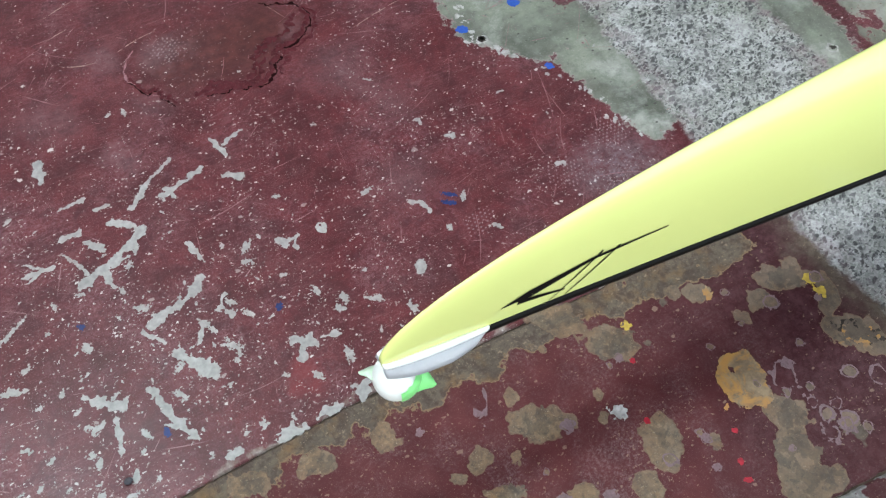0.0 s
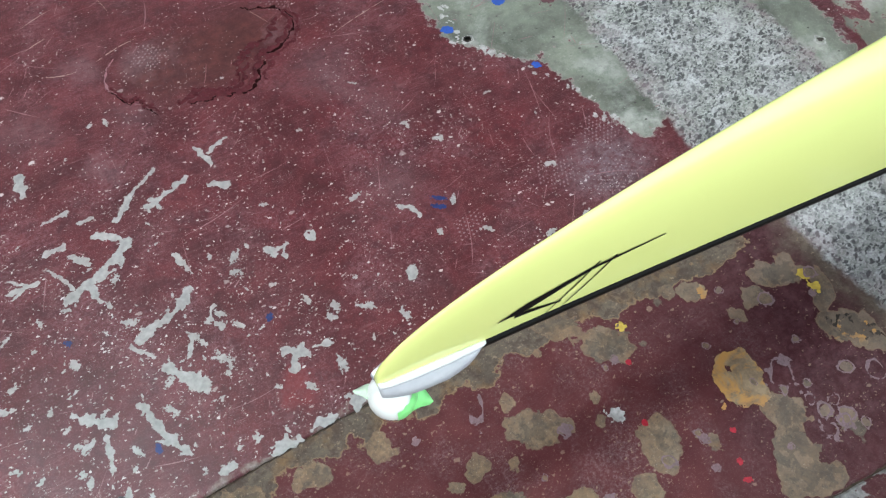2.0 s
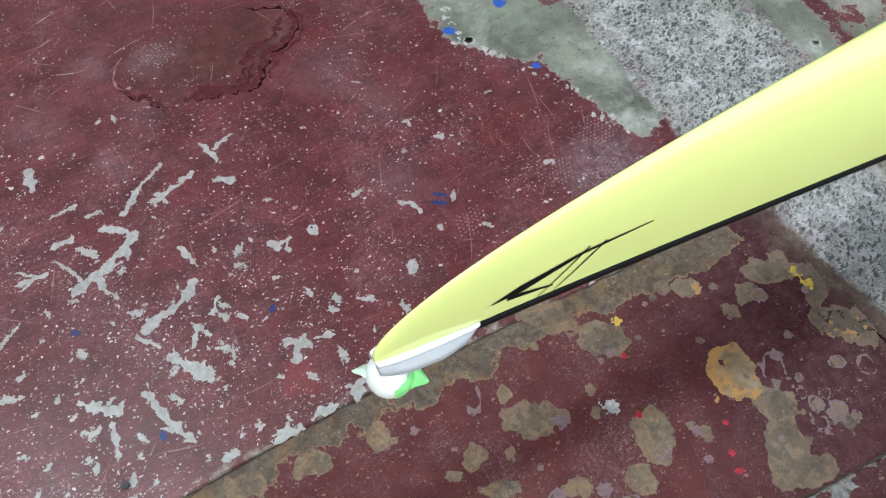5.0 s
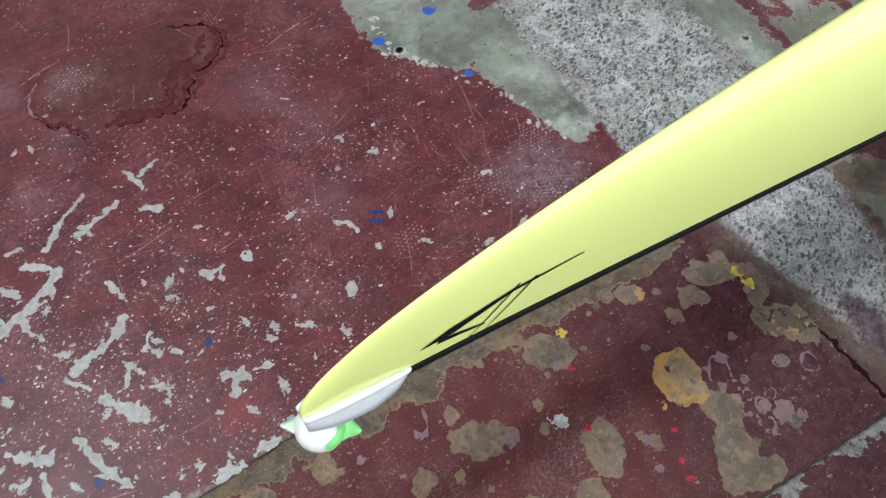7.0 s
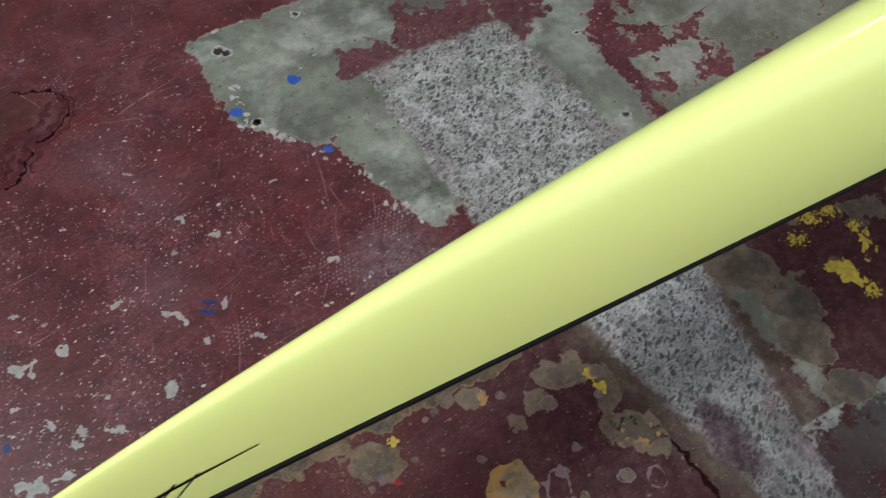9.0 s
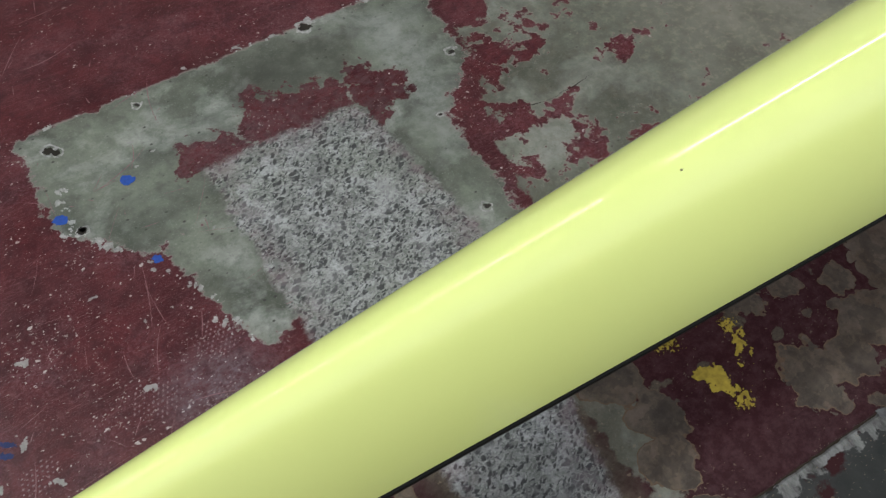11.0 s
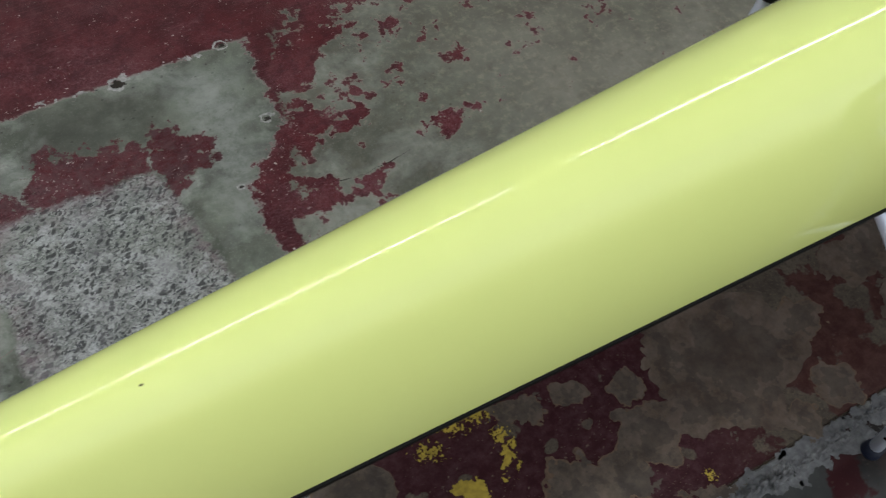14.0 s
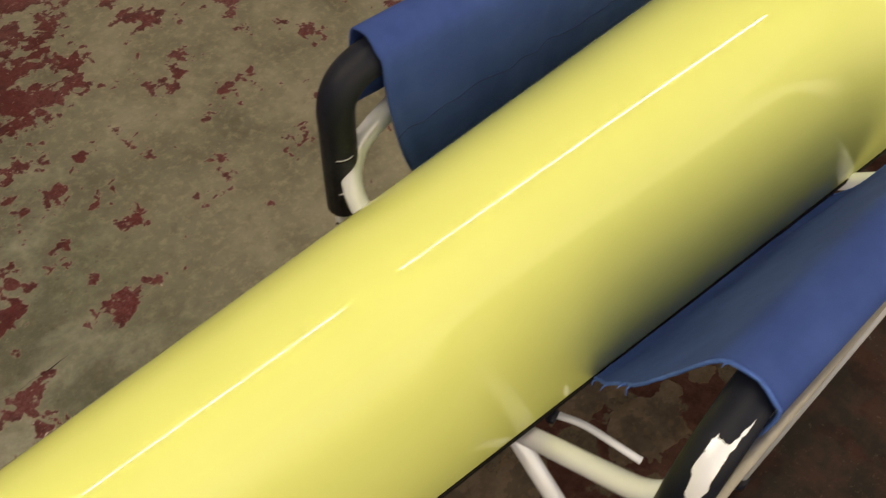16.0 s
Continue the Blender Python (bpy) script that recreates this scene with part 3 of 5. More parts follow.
# a darker grey than the other tubes of the trestle
GREY_TUBE = plain("grey_tube", (0.30, 0.29, 0.27), 0.55, 0, 0.25, 60)
FOAM = plain("charcoal_foam", (0.0060, 0.0085, 0.0190), 0.52, 0, 0.25, 160, 0.3)


def cloth():
    n = Net("blue_canvas")
    x, y, z = n.xyz()
    weave = n.math("MULTIPLY", n.math("SINE", n.math("MULTIPLY", x, 2600)), n.math("SINE", n.math("MULTIPLY", z, 2600)))
    f = n.noise(14, 5, 0.6)
    col = n.mix(n.ramp(f, 0.3, 0.7), (0.020, 0.053, 0.215), (0.033, 0.080, 0.280))
    col = n.mix(n.ramp(n.noise(90, 4), 0.55, 0.8, 0.0, 0.4), col, (0.03, 0.07, 0.28))
    n.bump(n.math("ADD", n.math("MULTIPLY", weave, 0.15), f), 0.25, 0.003)
    n.bsdf.inputs["Specular IOR Level"].default_value = 0.15
    return n.finish(col, 0.75)


CLOTH = cloth()
SEAM = plain("dark_blue_stitching", (0.012, 0.026, 0.105), 0.8)
HEM = plain("frayed_blue_hem", (0.050, 0.135, 0.46), 0.8, 0, 0.25, 120)
WALL = plain("limewashed_wall", (0.76, 0.75, 0.72), 0.85, 0, 0.08, 20, 0.2)
CEILING = plain("pale_ceiling", (0.76, 0.76, 0.74), 0.85, 0, 0.06, 12)
LAMP_BODY = plain("white_lamp_housing", (0.75, 0.75, 0.73), 0.4)


def glow(name, colour, strength):
    n = Net(name)
    n.bsdf.inputs["Base Color"].default_value = (0.8, 0.8, 0.8, 1)
    n.bsdf.inputs["Emission Color"].default_value = (*colour, 1)
    n.bsdf.inputs["Emission Strength"].default_value = strength
    return n.mat


STRIP_LIGHT = glow("lit_diffuser", (0.94, 0.99, 1.0), 57.0)
BRIGHT_LIGHT = glow("lit_bright_diffuser", (0.94, 0.99, 1.0), 78.0)


# ---- mesh helpers ----
def finish_mesh(name, bm, material, smooth=True):
    me = bpy.data.meshes.new(name)
    bm.to_mesh(me)
    bm.free()
    me.materials.append(material)
    if smooth:
        me.polygons.foreach_set("use_smooth", [True] * len(me.polygons))
    return me


def part(name, bm, material, parent=None, label="", smooth=True):
    ob = new(name, finish_mesh(name, bm, material, smooth))
    if parent is not None:
        ob.parent = parent
    return tagged(ob, label)


def empty(name, place=(0, 0, 0)):
    ob = new(name)
    ob.location = place
    ob.empty_display_size = 0.1
    return ob


def box(bm, lo, hi, bevel=0.0):
    m = Matrix.LocRotScale([(a + b) / 2 for a, b in zip(lo, hi)], None, [b - a for a, b in zip(lo, hi)])
    made = bmesh.ops.create_cube(bm, size=1, matrix=m)["verts"]
    if bevel:
        edges = list({e for v in made for e in v.link_edges})
        bmesh.ops.bevel(bm, geom=edges, offset=bevel, segments=2, profile=0.5, affect="EDGES")


def rounded(points, radius, steps=8):
    """The path with its corners rounded off."""
    pts = [Vector(p) for p in points]
    out = [pts[0]]
    for a, b, c in zip(pts, pts[1:], pts[2:]):
        r = min(radius, (a - b).length * 0.49, (c - b).length * 0.49)
        p, q = b + (a - b).normalized() * r, b + (c - b).normalized() * r
        for k in range(steps + 1):
            t = k / steps
            out.append((1 - t) ** 2 * p + 2 * t * (1 - t) * b + t * t * q)
    out.append(pts[-1])
    return out


def tube(bm, path, radius, sides=14, cap=True):
    """A round bar along the path. radius: a number or one for each point."""
    pts = [Vector(p) for p in path]
    side = None
    rings = []
    for k, p in enumerate(pts):
        d = (pts[min(k + 1, len(pts) - 1)] - pts[max(k - 1, 0)]).normalized()
        if side is None:
            side = d.orthogonal().normalized()
        side = (side - d * side.dot(d)).normalized()
        other = d.cross(side)
        r = radius[k] if isinstance(radius, (list, tuple)) else radius
        rings.append([bm.verts.new(p + (side * math.cos(a) + other * math.sin(a)) * r) for a in (2 * math.pi * j / sides for j in range(sides))])
    for a, b in zip(rings, rings[1:]):
        for j in range(sides):
            bm.faces.new((a[j], a[(j + 1) % sides], b[(j + 1) % sides], b[j]))
    if cap:
        bm.faces.new(rings[0][::-1])
        bm.faces.new(rings[-1])


def contour(field, nx, ny, place):
    """Vertices and faces of the part of a grid where the field is above 0; place(i, j) gives a point of it."""
    grid = [[field(i, j) for j in range(ny)] for i in range(nx)]
    verts, faces, known = [], [], {}

    def vertex(key, i, j):
        if key not in known:
            known[key] = len(verts)
            verts.append(place(i, j))
        return known[key]

    for i in range(nx - 1):
        for j in range(ny - 1):
            ring = ((i, j), (i + 1, j), (i + 1, j + 1), (i, j + 1))
            f = [grid[a][b] for a, b in ring]
            if max(f) <= 0:
                continue
            face = []
            for k in range(4):
                (a, b), (a2, b2) = ring[k], ring[(k + 1) % 4]
                f1, f2 = f[k], f[(k + 1) % 4]
                if f1 > 0:
                    face.append(vertex((a, b), a, b))
                if (f1 > 0) != (f2 > 0):
                    t = f1 / (f1 - f2)
                    face.append(vertex((min((a, b), (a2, b2)), max((a, b), (a2, b2))), a + (a2 - a) * t, b + (b2 - b) * t))
            if len(face) > 2:
                faces.append(face)
    return verts, faces


def film(x, y, length, width, turn, z=0.0008, rough=0.6, warp=0.3, seed=0.0, grow=0.0, inner=None, scale=1.0, octaves=5):
    """Vertices and faces of a thin ragged film on the floor, about length by width, traced out of a noise field;
    inner: the share of it that stays open, for a ring."""
    c, s = math.cos(radians(turn)), math.sin(radians(turn))
    cell = min(max(min(length, width) / 22, 0.0008), 0.0024)
    hx, hy = length * 0.75 + 0.004, width * 0.75 + 0.004
    nx, ny = int(2 * hx / cell) + 2, int(2 * hy / cell) + 2
    fine = scale * 1.6 / max(width, 0.006)
    off = Vector((seed * 3.7, seed * 1.3, seed))

    def field(i, j):
        u, v = i * cell - hx, j * cell - hy
        p = Vector((u, v, 0)) * fine + off
        a = u + warp * width * noise.noise(p * 0.9)
        b = v + warp * width * noise.noise(p * 0.9 + Vector((9, 4, 2)))
        e = math.hypot(2 * a / length, 2 * b / width)
        f = 1 + grow - e + rough * noise.fractal(p * 1.7, 0.8, 2.1, octaves)
        return min(f, e - inner) if inner is not None else f

    return contour(field, nx, ny, lambda i, j: (x + c * (i * cell - hx) - s * (j * cell - hy), y + s * (i * cell - hx) + c * (j * cell - hy), z))


def film_part(name, made, material, parent, label=""):
    me = bpy.data.meshes.new(name)
    me.from_pydata(made[0], [], made[1])
    me.materials.append(material)
    ob = new(name, me)
    ob.parent = parent
    return tagged(ob, label)


# ---- the setting ----
X0, X1, Y0, Y1, HIGH = -9.0, 13.0, -8.5, 7.5, 6.2


def joint_far(x):
    """The joint under the boat."""
    return 0.254 - 0.065 * min(max(0.05 - x, 0), 0.6)


def joint_near(x):
    """The joint on the camera's side; it steps where the aggregate strip crosses it."""
    return (-0.266 if x < 1.25 else -0.172) - 0.04 * min(max(x, 0.3), 3.0)


bm = bmesh.new()
box(bm, (X0, Y0, -0.25), (X1, Y1, -0.006))
floor = part("floor", bm, JOINT, None, "", False)
tagged(floor, "worn maroon-painted concrete floor with bare patches", "floor", "", "structure")


def slab(low, high, ragged_lo, ragged_hi):
    """One cast bay of the floor between two lines; its free edges are chipped."""
    bm = bmesh.new()
    xs = [X0] + [-0.8 + 0.010 * k for k in range(480)] + [X1]
    rows = []
    for x in xs:
        open_here = 0.0 if 1.06 < x < 1.40 else 1.0
        lo = low(x) + open_here * (0.004 * noise.noise((x * 30, 1, 0)) + 0.003 * noise.noise((x * 90, 2, 0)) if ragged_lo else 0)
        hi = high(x) + open_here * (0.004 * noise.noise((x * 30, 5, 0)) + 0.003 * noise.noise((x * 90, 6, 0)) if ragged_hi else 0)
        ys = (lo, lo + 0.004, hi - 0.004, hi)
        zs = (-0.004 * open_here if ragged_lo else 0, 0, 0, -0.004 * open_here if ragged_hi else 0)
        rows.append([bm.verts.new((x, lo, -0.0059))] + [bm.verts.new((x, y, z)) for y, z in zip(ys, zs)] + [bm.verts.new((x, hi, -0.0059))])
    for a, b in zip(rows, rows[1:]):
        for k in range(5):
            bm.faces.new((a[k], b[k], b[k + 1], a[k + 1]))
    bmesh.ops.recalc_face_normals(bm, faces=bm.faces[:])
    return part("slab", bm, FLOOR, floor, "", False)


slab(lambda x: joint_far(x) + 0.0012, lambda x: Y1, True, False)
slab(lambda x: joint_near(x) + (0.0 if 1.06 < x < 1.40 else 0.002), lambda x: joint_far(x) - 0.0012, True, True)
slab(lambda x: Y0, lambda x: joint_near(x) - (0.0 if 1.06 < x < 1.40 else 0.002), False, True)

# unseen plain walls that close the room and bounce light
for name, lo, hi in (("wall_north", (X0, Y1, -0.25), (X1, Y1 + 0.2, HIGH)), ("wall_east", (X1, Y0 - 0.2, -0.25), (X1 + 0.2, Y1 + 0.2, HIGH))):
    bm = bmesh.new()
    box(bm, lo, hi)
    tagged(part(name, bm, WALL, None, "", False), "plain pale limewashed boathouse wall", "wall", "", "structure")
# unseen wall, left open where the added front lamps stand
bm = bmesh.new()
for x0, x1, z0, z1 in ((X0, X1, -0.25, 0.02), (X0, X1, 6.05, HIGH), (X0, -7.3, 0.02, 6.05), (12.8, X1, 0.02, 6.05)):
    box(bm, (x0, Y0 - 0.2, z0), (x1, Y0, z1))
tagged(part("wall_south", bm, WALL, None, "", False), "unseen limewashed wall, opened for the added front light", "wall", "", "structure")
bm = bmesh.new()
box(bm, (X0 - 0.2, Y0 - 0.2, -0.25), (X0, Y1 + 0.2, HIGH))
tagged(part("wall_west", bm, WALL, None, "", False), "plain pale limewashed boathouse wall", "wall", "", "structure")
# unseen ceiling; its two openings are made for the added roof lamps
bm = bmesh.new()
for y0, y1 in ((Y0 - 0.2, -8.0), (-2.0, 3.9), (6.9, Y1 + 0.2)):
    box(bm, (X0 - 0.2, y0, HIGH), (X1 + 0.2, y1, HIGH + 0.15))
for x0, x1 in ((X0 - 0.2, -8.0), (12.0, X1 + 0.2)):
    box(bm, (x0, -8.0, HIGH), (x1, -2.0, HIGH + 0.15))
    box(bm, (x0, 3.9, HIGH), (x1, 6.9, HIGH + 0.15))
tagged(part("ceiling", bm, CEILING, None, "", False), "unseen pale ceiling with two openings for the added roof light", "ceiling", "", "structure")


# ---- the lamps over the boat ----
def batten(x0, x1, y, z, light):
    """A long strip lamp: a tray with sloping sides, end caps and a diffuser, on two rods."""
    lamp = empty("ceiling_light", ((x0 + x1) / 2, y, z))
    half = (x1 - x0) / 2
    bm = bmesh.new()
    rows = [[bm.verts.new((x, py, pz)) for py, pz in ((-0.095, 0.0), (-0.10, 0.01), (-0.055, 0.085), (0.055, 0.085), (0.10, 0.01), (0.095, 0.0), (0.05, 0.075), (-0.05, 0.075))] for x in (-half, half)]
    for k in range(8):
        bm.faces.new((rows[0][k], rows[1][k], rows[1][(k + 1) % 8], rows[0][(k + 1) % 8]))
    for row in rows:
        bm.faces.new(row)
    bmesh.ops.recalc_face_normals(bm, faces=bm.faces[:])
    part("housing", bm, LAMP_BODY, lamp, "", False)
    for end in (-1, 1):
        bm = bmesh.new()
        box(bm, (end * half - 0.006, -0.098, -0.012), (end * half + 0.006, 0.098, 0.07), 0.003)
        part("end_cap", bm, LAMP_BODY, lamp)
        bm = bmesh.new()
        tube(bm, [(end * half * 0.7, 0, 0.08), (end * half * 0.7, 0, HIGH - z)], 0.004, 8)
        part("hanging_rod", bm, LAMP_BODY, lamp)
    bm = bmesh.new()
    rows = [[bm.verts.new((x, 0.066 * math.sin(a), 0.008 - 0.018 * math.cos(a))) for a in (math.pi * (k / 10 - 0.5) for k in range(11))] for x in (-half + 0.01, half - 0.01)]
    for k in range(10):
        bm.faces.new((rows[0][k], rows[0][k + 1], rows[1][k + 1], rows[1][k]))
    part("diffuser", bm, light, lamp, "lit white diffuser")
    return tagged(lamp, "long white strip lamp hanging from the ceiling", "ceiling light", "row of strip lamps")


LAMP_Z, LAMP_Y = 5.5, 0.15
for x0, x1 in ((-6.1, -1.6), (-1.2, 3.30), (3.75, 8.25), (8.7, 12.6)):
    batten(x0, x1, LAMP_Y, LAMP_Z, STRIP_LIGHT)
# unseen brighter pair, added for the sheen on the floor by the bow
for y in (2.20, 2.75):
    batten(-2.95, -0.65, y, LAMP_Z, BRIGHT_LIGHT)


# ---- the boat, keel up ----
def spline(knots):
    """A smooth cubic through (s, value) knots, where s is the square root of the way behind the stem."""
    n = len(knots)
    s, v = np.array(knots).T
    h = np.diff(s)
    rows, right = np.eye(n), np.zeros(n)
    for i in range(1, n - 1):
        rows[i, i - 1:i + 2] = h[i - 1], 2 * (h[i - 1] + h[i]), h[i]
        right[i] = 6 * ((v[i + 1] - v[i]) / h[i] - (v[i] - v[i - 1]) / h[i - 1])
    bend = np.linalg.solve(rows, right)

    def value(x):
        q = min(max(math.sqrt(max(x - 0.022, 0.0)), s[0]), s[-1])
        k = min(max(int(np.searchsorted(s, q, side="right")) - 1, 0), n - 2)
        a, c = (s[k + 1] - q) / h[k], (q - s[k]) / h[k]
        return float(a * v[k] + c * v[k + 1] + ((a ** 3 - a) * bend[k] + (c ** 3 - c) * bend[k + 1]) * h[k] ** 2 / 6)
    return value


HALF = spline([(0.0, 0.005), (0.12, 0.007), (0.3, 0.0105), (0.55, 0.0233), (0.85, 0.0541), (1.15, 0.0961), (1.5, 0.1569), (1.75, 0.2095), (2.05, 0.2585), (2.45, 0.2234), (2.75, 0.1001), (2.946, 0.0074)])
DEEP = spline([(0.0, 0.010), (0.12, 0.0463), (0.3, 0.1001), (0.55, 0.1604), (0.85, 0.2109), (1.15, 0.2415), (1.5, 0.2742), (1.75, 0.2812), (2.05, 0.2727), (2.45, 0.2504), (2.75, 0.192), (2.946, 0.0139)])


def axis_y(x):
    return 0.0307 + 0.0042 * x


def rim_z(x):
    return 0.6796 + 0.0066 * min(x, 3.2)


def on_hull(x, deg, out=0.0):
    """The point of the skin at x; 0 is the rim on the camera's side, 90 the keel, 180 the far rim."""
    a = radians(deg)
    return Vector((x, axis_y(x) - (HALF(x) + out) * math.cos(a), rim_z(x) + (DEEP(x) + out) * math.sin(a)))


boat = empty("rowing_boat", (0, 0, 0))
tagged(boat, "yellow racing rowing boat lying keel up on slings", "rowing boat")
stations = [0.022 + 0.10 * (k / 24) ** 2 for k in range(25)] + [0.122 + 8.578 * (k / 220) ** 1.3 for k in range(1, 221)]
bm = bmesh.new()
rows = [[bm.verts.new(on_hull(x, 180 * k / 48)) for k in range(49)] for x in stations]
for a, b in zip(rows, rows[1:]):
    for k in range(48):
        bm.faces.new((a[k], a[k + 1], b[k + 1], b[k]))
bm.faces.new(rows[0])
bmesh.ops.recalc_face_normals(bm, faces=bm.faces[:])
part("hull", bm, HULL, boat, "glossy pale yellow hull shell")
bm = bmesh.new()
rows = []
for x in stations:
    rows.append([bm.verts.new((x, axis_y(x) - HALF(x) * 0.985 * math.cos(math.pi * k / 12), rim_z(x) - 0.004 - 0.02 * math.sin(math.pi * k / 12) * min(1, HALF(x) / 0.1))) for k in range(13)])
for a, b in zip(rows, rows[1:]):
    for k in range(12):
        bm.faces.new((a[k], b[k], b[k + 1], a[k + 1]))
bmesh.ops.recalc_face_normals(bm, faces=bm.faces[:])
part("deck", bm, DECK, boat, "white deck facing the floor")
for side in (-1, 1):
    bm = bmesh.new()
    rows = []
    for x in [s for s in stations if 0.118 <= s <= 8.6]:
        h, y = 0.0118 - 0.0026 * min(1, max(0, (x - 0.3) / 1.4)), axis_y(x) + side * HALF(x)
        rows.append([bm.verts.new((x, y + side * o, rim_z(x) + z)) for o, z in ((-0.003, -h), (0.0026, -h), (0.0032, -h * 0.5), (0.0018, 0.0006), (-0.003, 0.0006))])
    for a, b in zip(rows, rows[1:]):
        for k in range(5):
            bm.faces.new((a[k], b[k], b[(k + 1) % 5], a[(k + 1) % 5]))
    bm.faces.new(rows[0])
    bm.faces.new(rows[-1][::-1])
    bmesh.ops.recalc_face_normals(bm, faces=bm.faces[:])
    part("rim_strip", bm, BLACK, boat, "thin black strip along the rim")


def stroke(bm, x0, d0, x1, d1, w0, w1, steps=24):
    """A tapering painted line on the skin, from station x0 at d0 degrees to x1 at d1; widths in metres."""
    rows = []
    for k in range(steps + 1):
        t = k / steps
        p, q = on_hull(x0 + (x1 - x0) * t, d0 + (d1 - d0) * t, 0.0009), on_hull(x0 + (x1 - x0) * (t + 0.01), d0 + (d1 - d0) * (t + 0.01), 0.0009)
        x, d = x0 + (x1 - x0) * t, d0 + (d1 - d0) * t
        n = (on_hull(x, d + 1) - on_hull(x, d - 1)).normalized().cross((q - p).normalized())
        across = n.cross((q - p).normalized()) * (w0 + (w1 - w0) * t) * 0.95
        rows.append((bm.verts.new(p + across), bm.verts.new(p - across)))
    for a, b in zip(rows, rows[1:]):
        bm.faces.new((a[0], a[1], b[1], b[0]))


for x0, d0, x1, d1, w0, w1 in ((0.156, 14.6, 0.191, 17.6, 0.0005, 0.0080), (0.191, 17.6, 0.2614, 24.7, 0.0080, 0.0030), (0.2614, 24.7, 0.3504, 24.9, 0.0030, 0.0009),
                               (0.176, 13.5, 0.2334, 7.1, 0.0052, 0.0014), (0.215, 0.9, 0.2713, 28.1, 0.0011, 0.0021), (0.2356, 1.4, 0.2919, 26.8, 0.0011, 0.0021)):
    bm = bmesh.new()
    stroke(bm, x0, d0, x1, d1, w0, w1)
    part("logo_stroke", bm, BLACK, boat, "black painted stroke of a bow emblem")
bm = bmesh.new()
bmesh.ops.create_uvsphere(bm, u_segments=10, v_segments=6, radius=0.0014, matrix=Matrix.Translation(on_hull(1.195, 77.7)) @ Matrix.Diagonal((1.2, 1, 0.4, 1)))
part("speck", bm, plain("olive_dirt", (0.10, 0.10, 0.03), 0.7), boat, "small dark dirt speck")

# bow ball with its tongues and tape
BALL = Vector((0.036, 0.0245, 0.640))
bow_ball = empty("bow_ball", BALL)
bow_ball.parent = boat
bm = bmesh.new()
bmesh.ops.create_uvsphere(bm, u_segments=32, v_segments=20, radius=0.0265)
for v in bm.verts:
    v.co.z = v.co.z * 1.08 + 0.004
part("ball", bm, RUBBER_WHITE, bow_ball, "white rubber ball")
def tongue(side):
    """A rubber tongue along the rim: a white ledge against the skin and a skirt that hangs out below it, painted grey
    for shade.
    """
    ledge, skirt = [], []
    for k in range(37):
        t = k / 36
        x = 0.022 + 0.122 * t
        top = rim_z(x) + 0.0095 - 0.008 * t
        y = axis_y(x) + side * (HALF(x) + 0.0002)
        swell = math.sin(math.pi * min(0.5, 0.12 + t)) * (1 - max(0.0, t - 0.62) / 0.40) ** 0.5 if t < 1 else 0.0
        lip, wide = 0.0030 + 0.0045 * swell, 0.004 + 0.0135 * swell
        back = -0.016 * t * t
        ledge.append([(x, y - side * 0.001, top), (x, y + side * lip * 0.7, top + 0.0006), (x, y + side * lip, top - 0.0022), (x, y + side * lip * 0.9, top - 0.006), (x, y - side * 0.001, top - 0.007)])
        skirt.append([(x, y, top - 0.0040), (x, y + side * lip * 0.8, top - 0.0042), (x + back * 0.6, y + side * wide * 0.8, top - 0.0125), (x + back, y + side * wide, top - 0.0180), (x + back, y + side * (wide - 0.003), top - 0.0200), (x, y, top - 0.0150)])
    for name, rows, mat, note in (("tongue", ledge, RUBBER_WHITE, "white rubber tongue along the rim"), ("tongue_skirt", skirt, RUBBER_SHADED, "hanging edge of the tongue, painted grey for shade")):
        bm = bmesh.new()
        rings = [[bm.verts.new(Vector(p) - BALL) for p in row] for row in rows]
        n = len(rings[0])
        for a, b in zip(rings, rings[1:]):
            for k in range(n):
                bm.faces.new((a[k], b[k], b[(k + 1) % n], a[(k + 1) % n]))
        bm.faces.new(rings[0])
        bm.faces.new(rings[-1][::-1])
        bmesh.ops.recalc_face_normals(bm, faces=bm.faces[:])
        part(name, bm, mat, bow_ball, note)


for side in (-1, 1):
    tongue(side)
# a short piece of tape round the ball's front, its end standing off
bm = bmesh.new()
rows = []
for k in range(33):
    t = k / 32
    a = -1.80 + 1.65 * t
    ring = []
    for m in range(12):
        v = m / 11
        z = -0.0185 + (0.034 + 0.010 * t) * v + 0.0015 * noise.noise((t * 6, v * 3, 3))
        r = math.sqrt(max(0.0265 ** 2 - ((z - 0.004) / 1.08) ** 2, 0)) + 0.0009 + 0.0006 * noise.noise((t * 9, v * 4, 1)) + 0.010 * max(0.0, t - 0.70) ** 1.3 * (1 - v)
        ring.append(bm.verts.new((math.cos(a) * r, math.sin(a) * r, z)))
    rows.append(ring)
for a, b in zip(rows, rows[1:]):
    for k in range(11):
        bm.faces.new((a[k], b[k], b[k + 1], a[k + 1]))
band = part("tape", bm, GREEN_TAPE, bow_ball, "bright green adhesive tape")
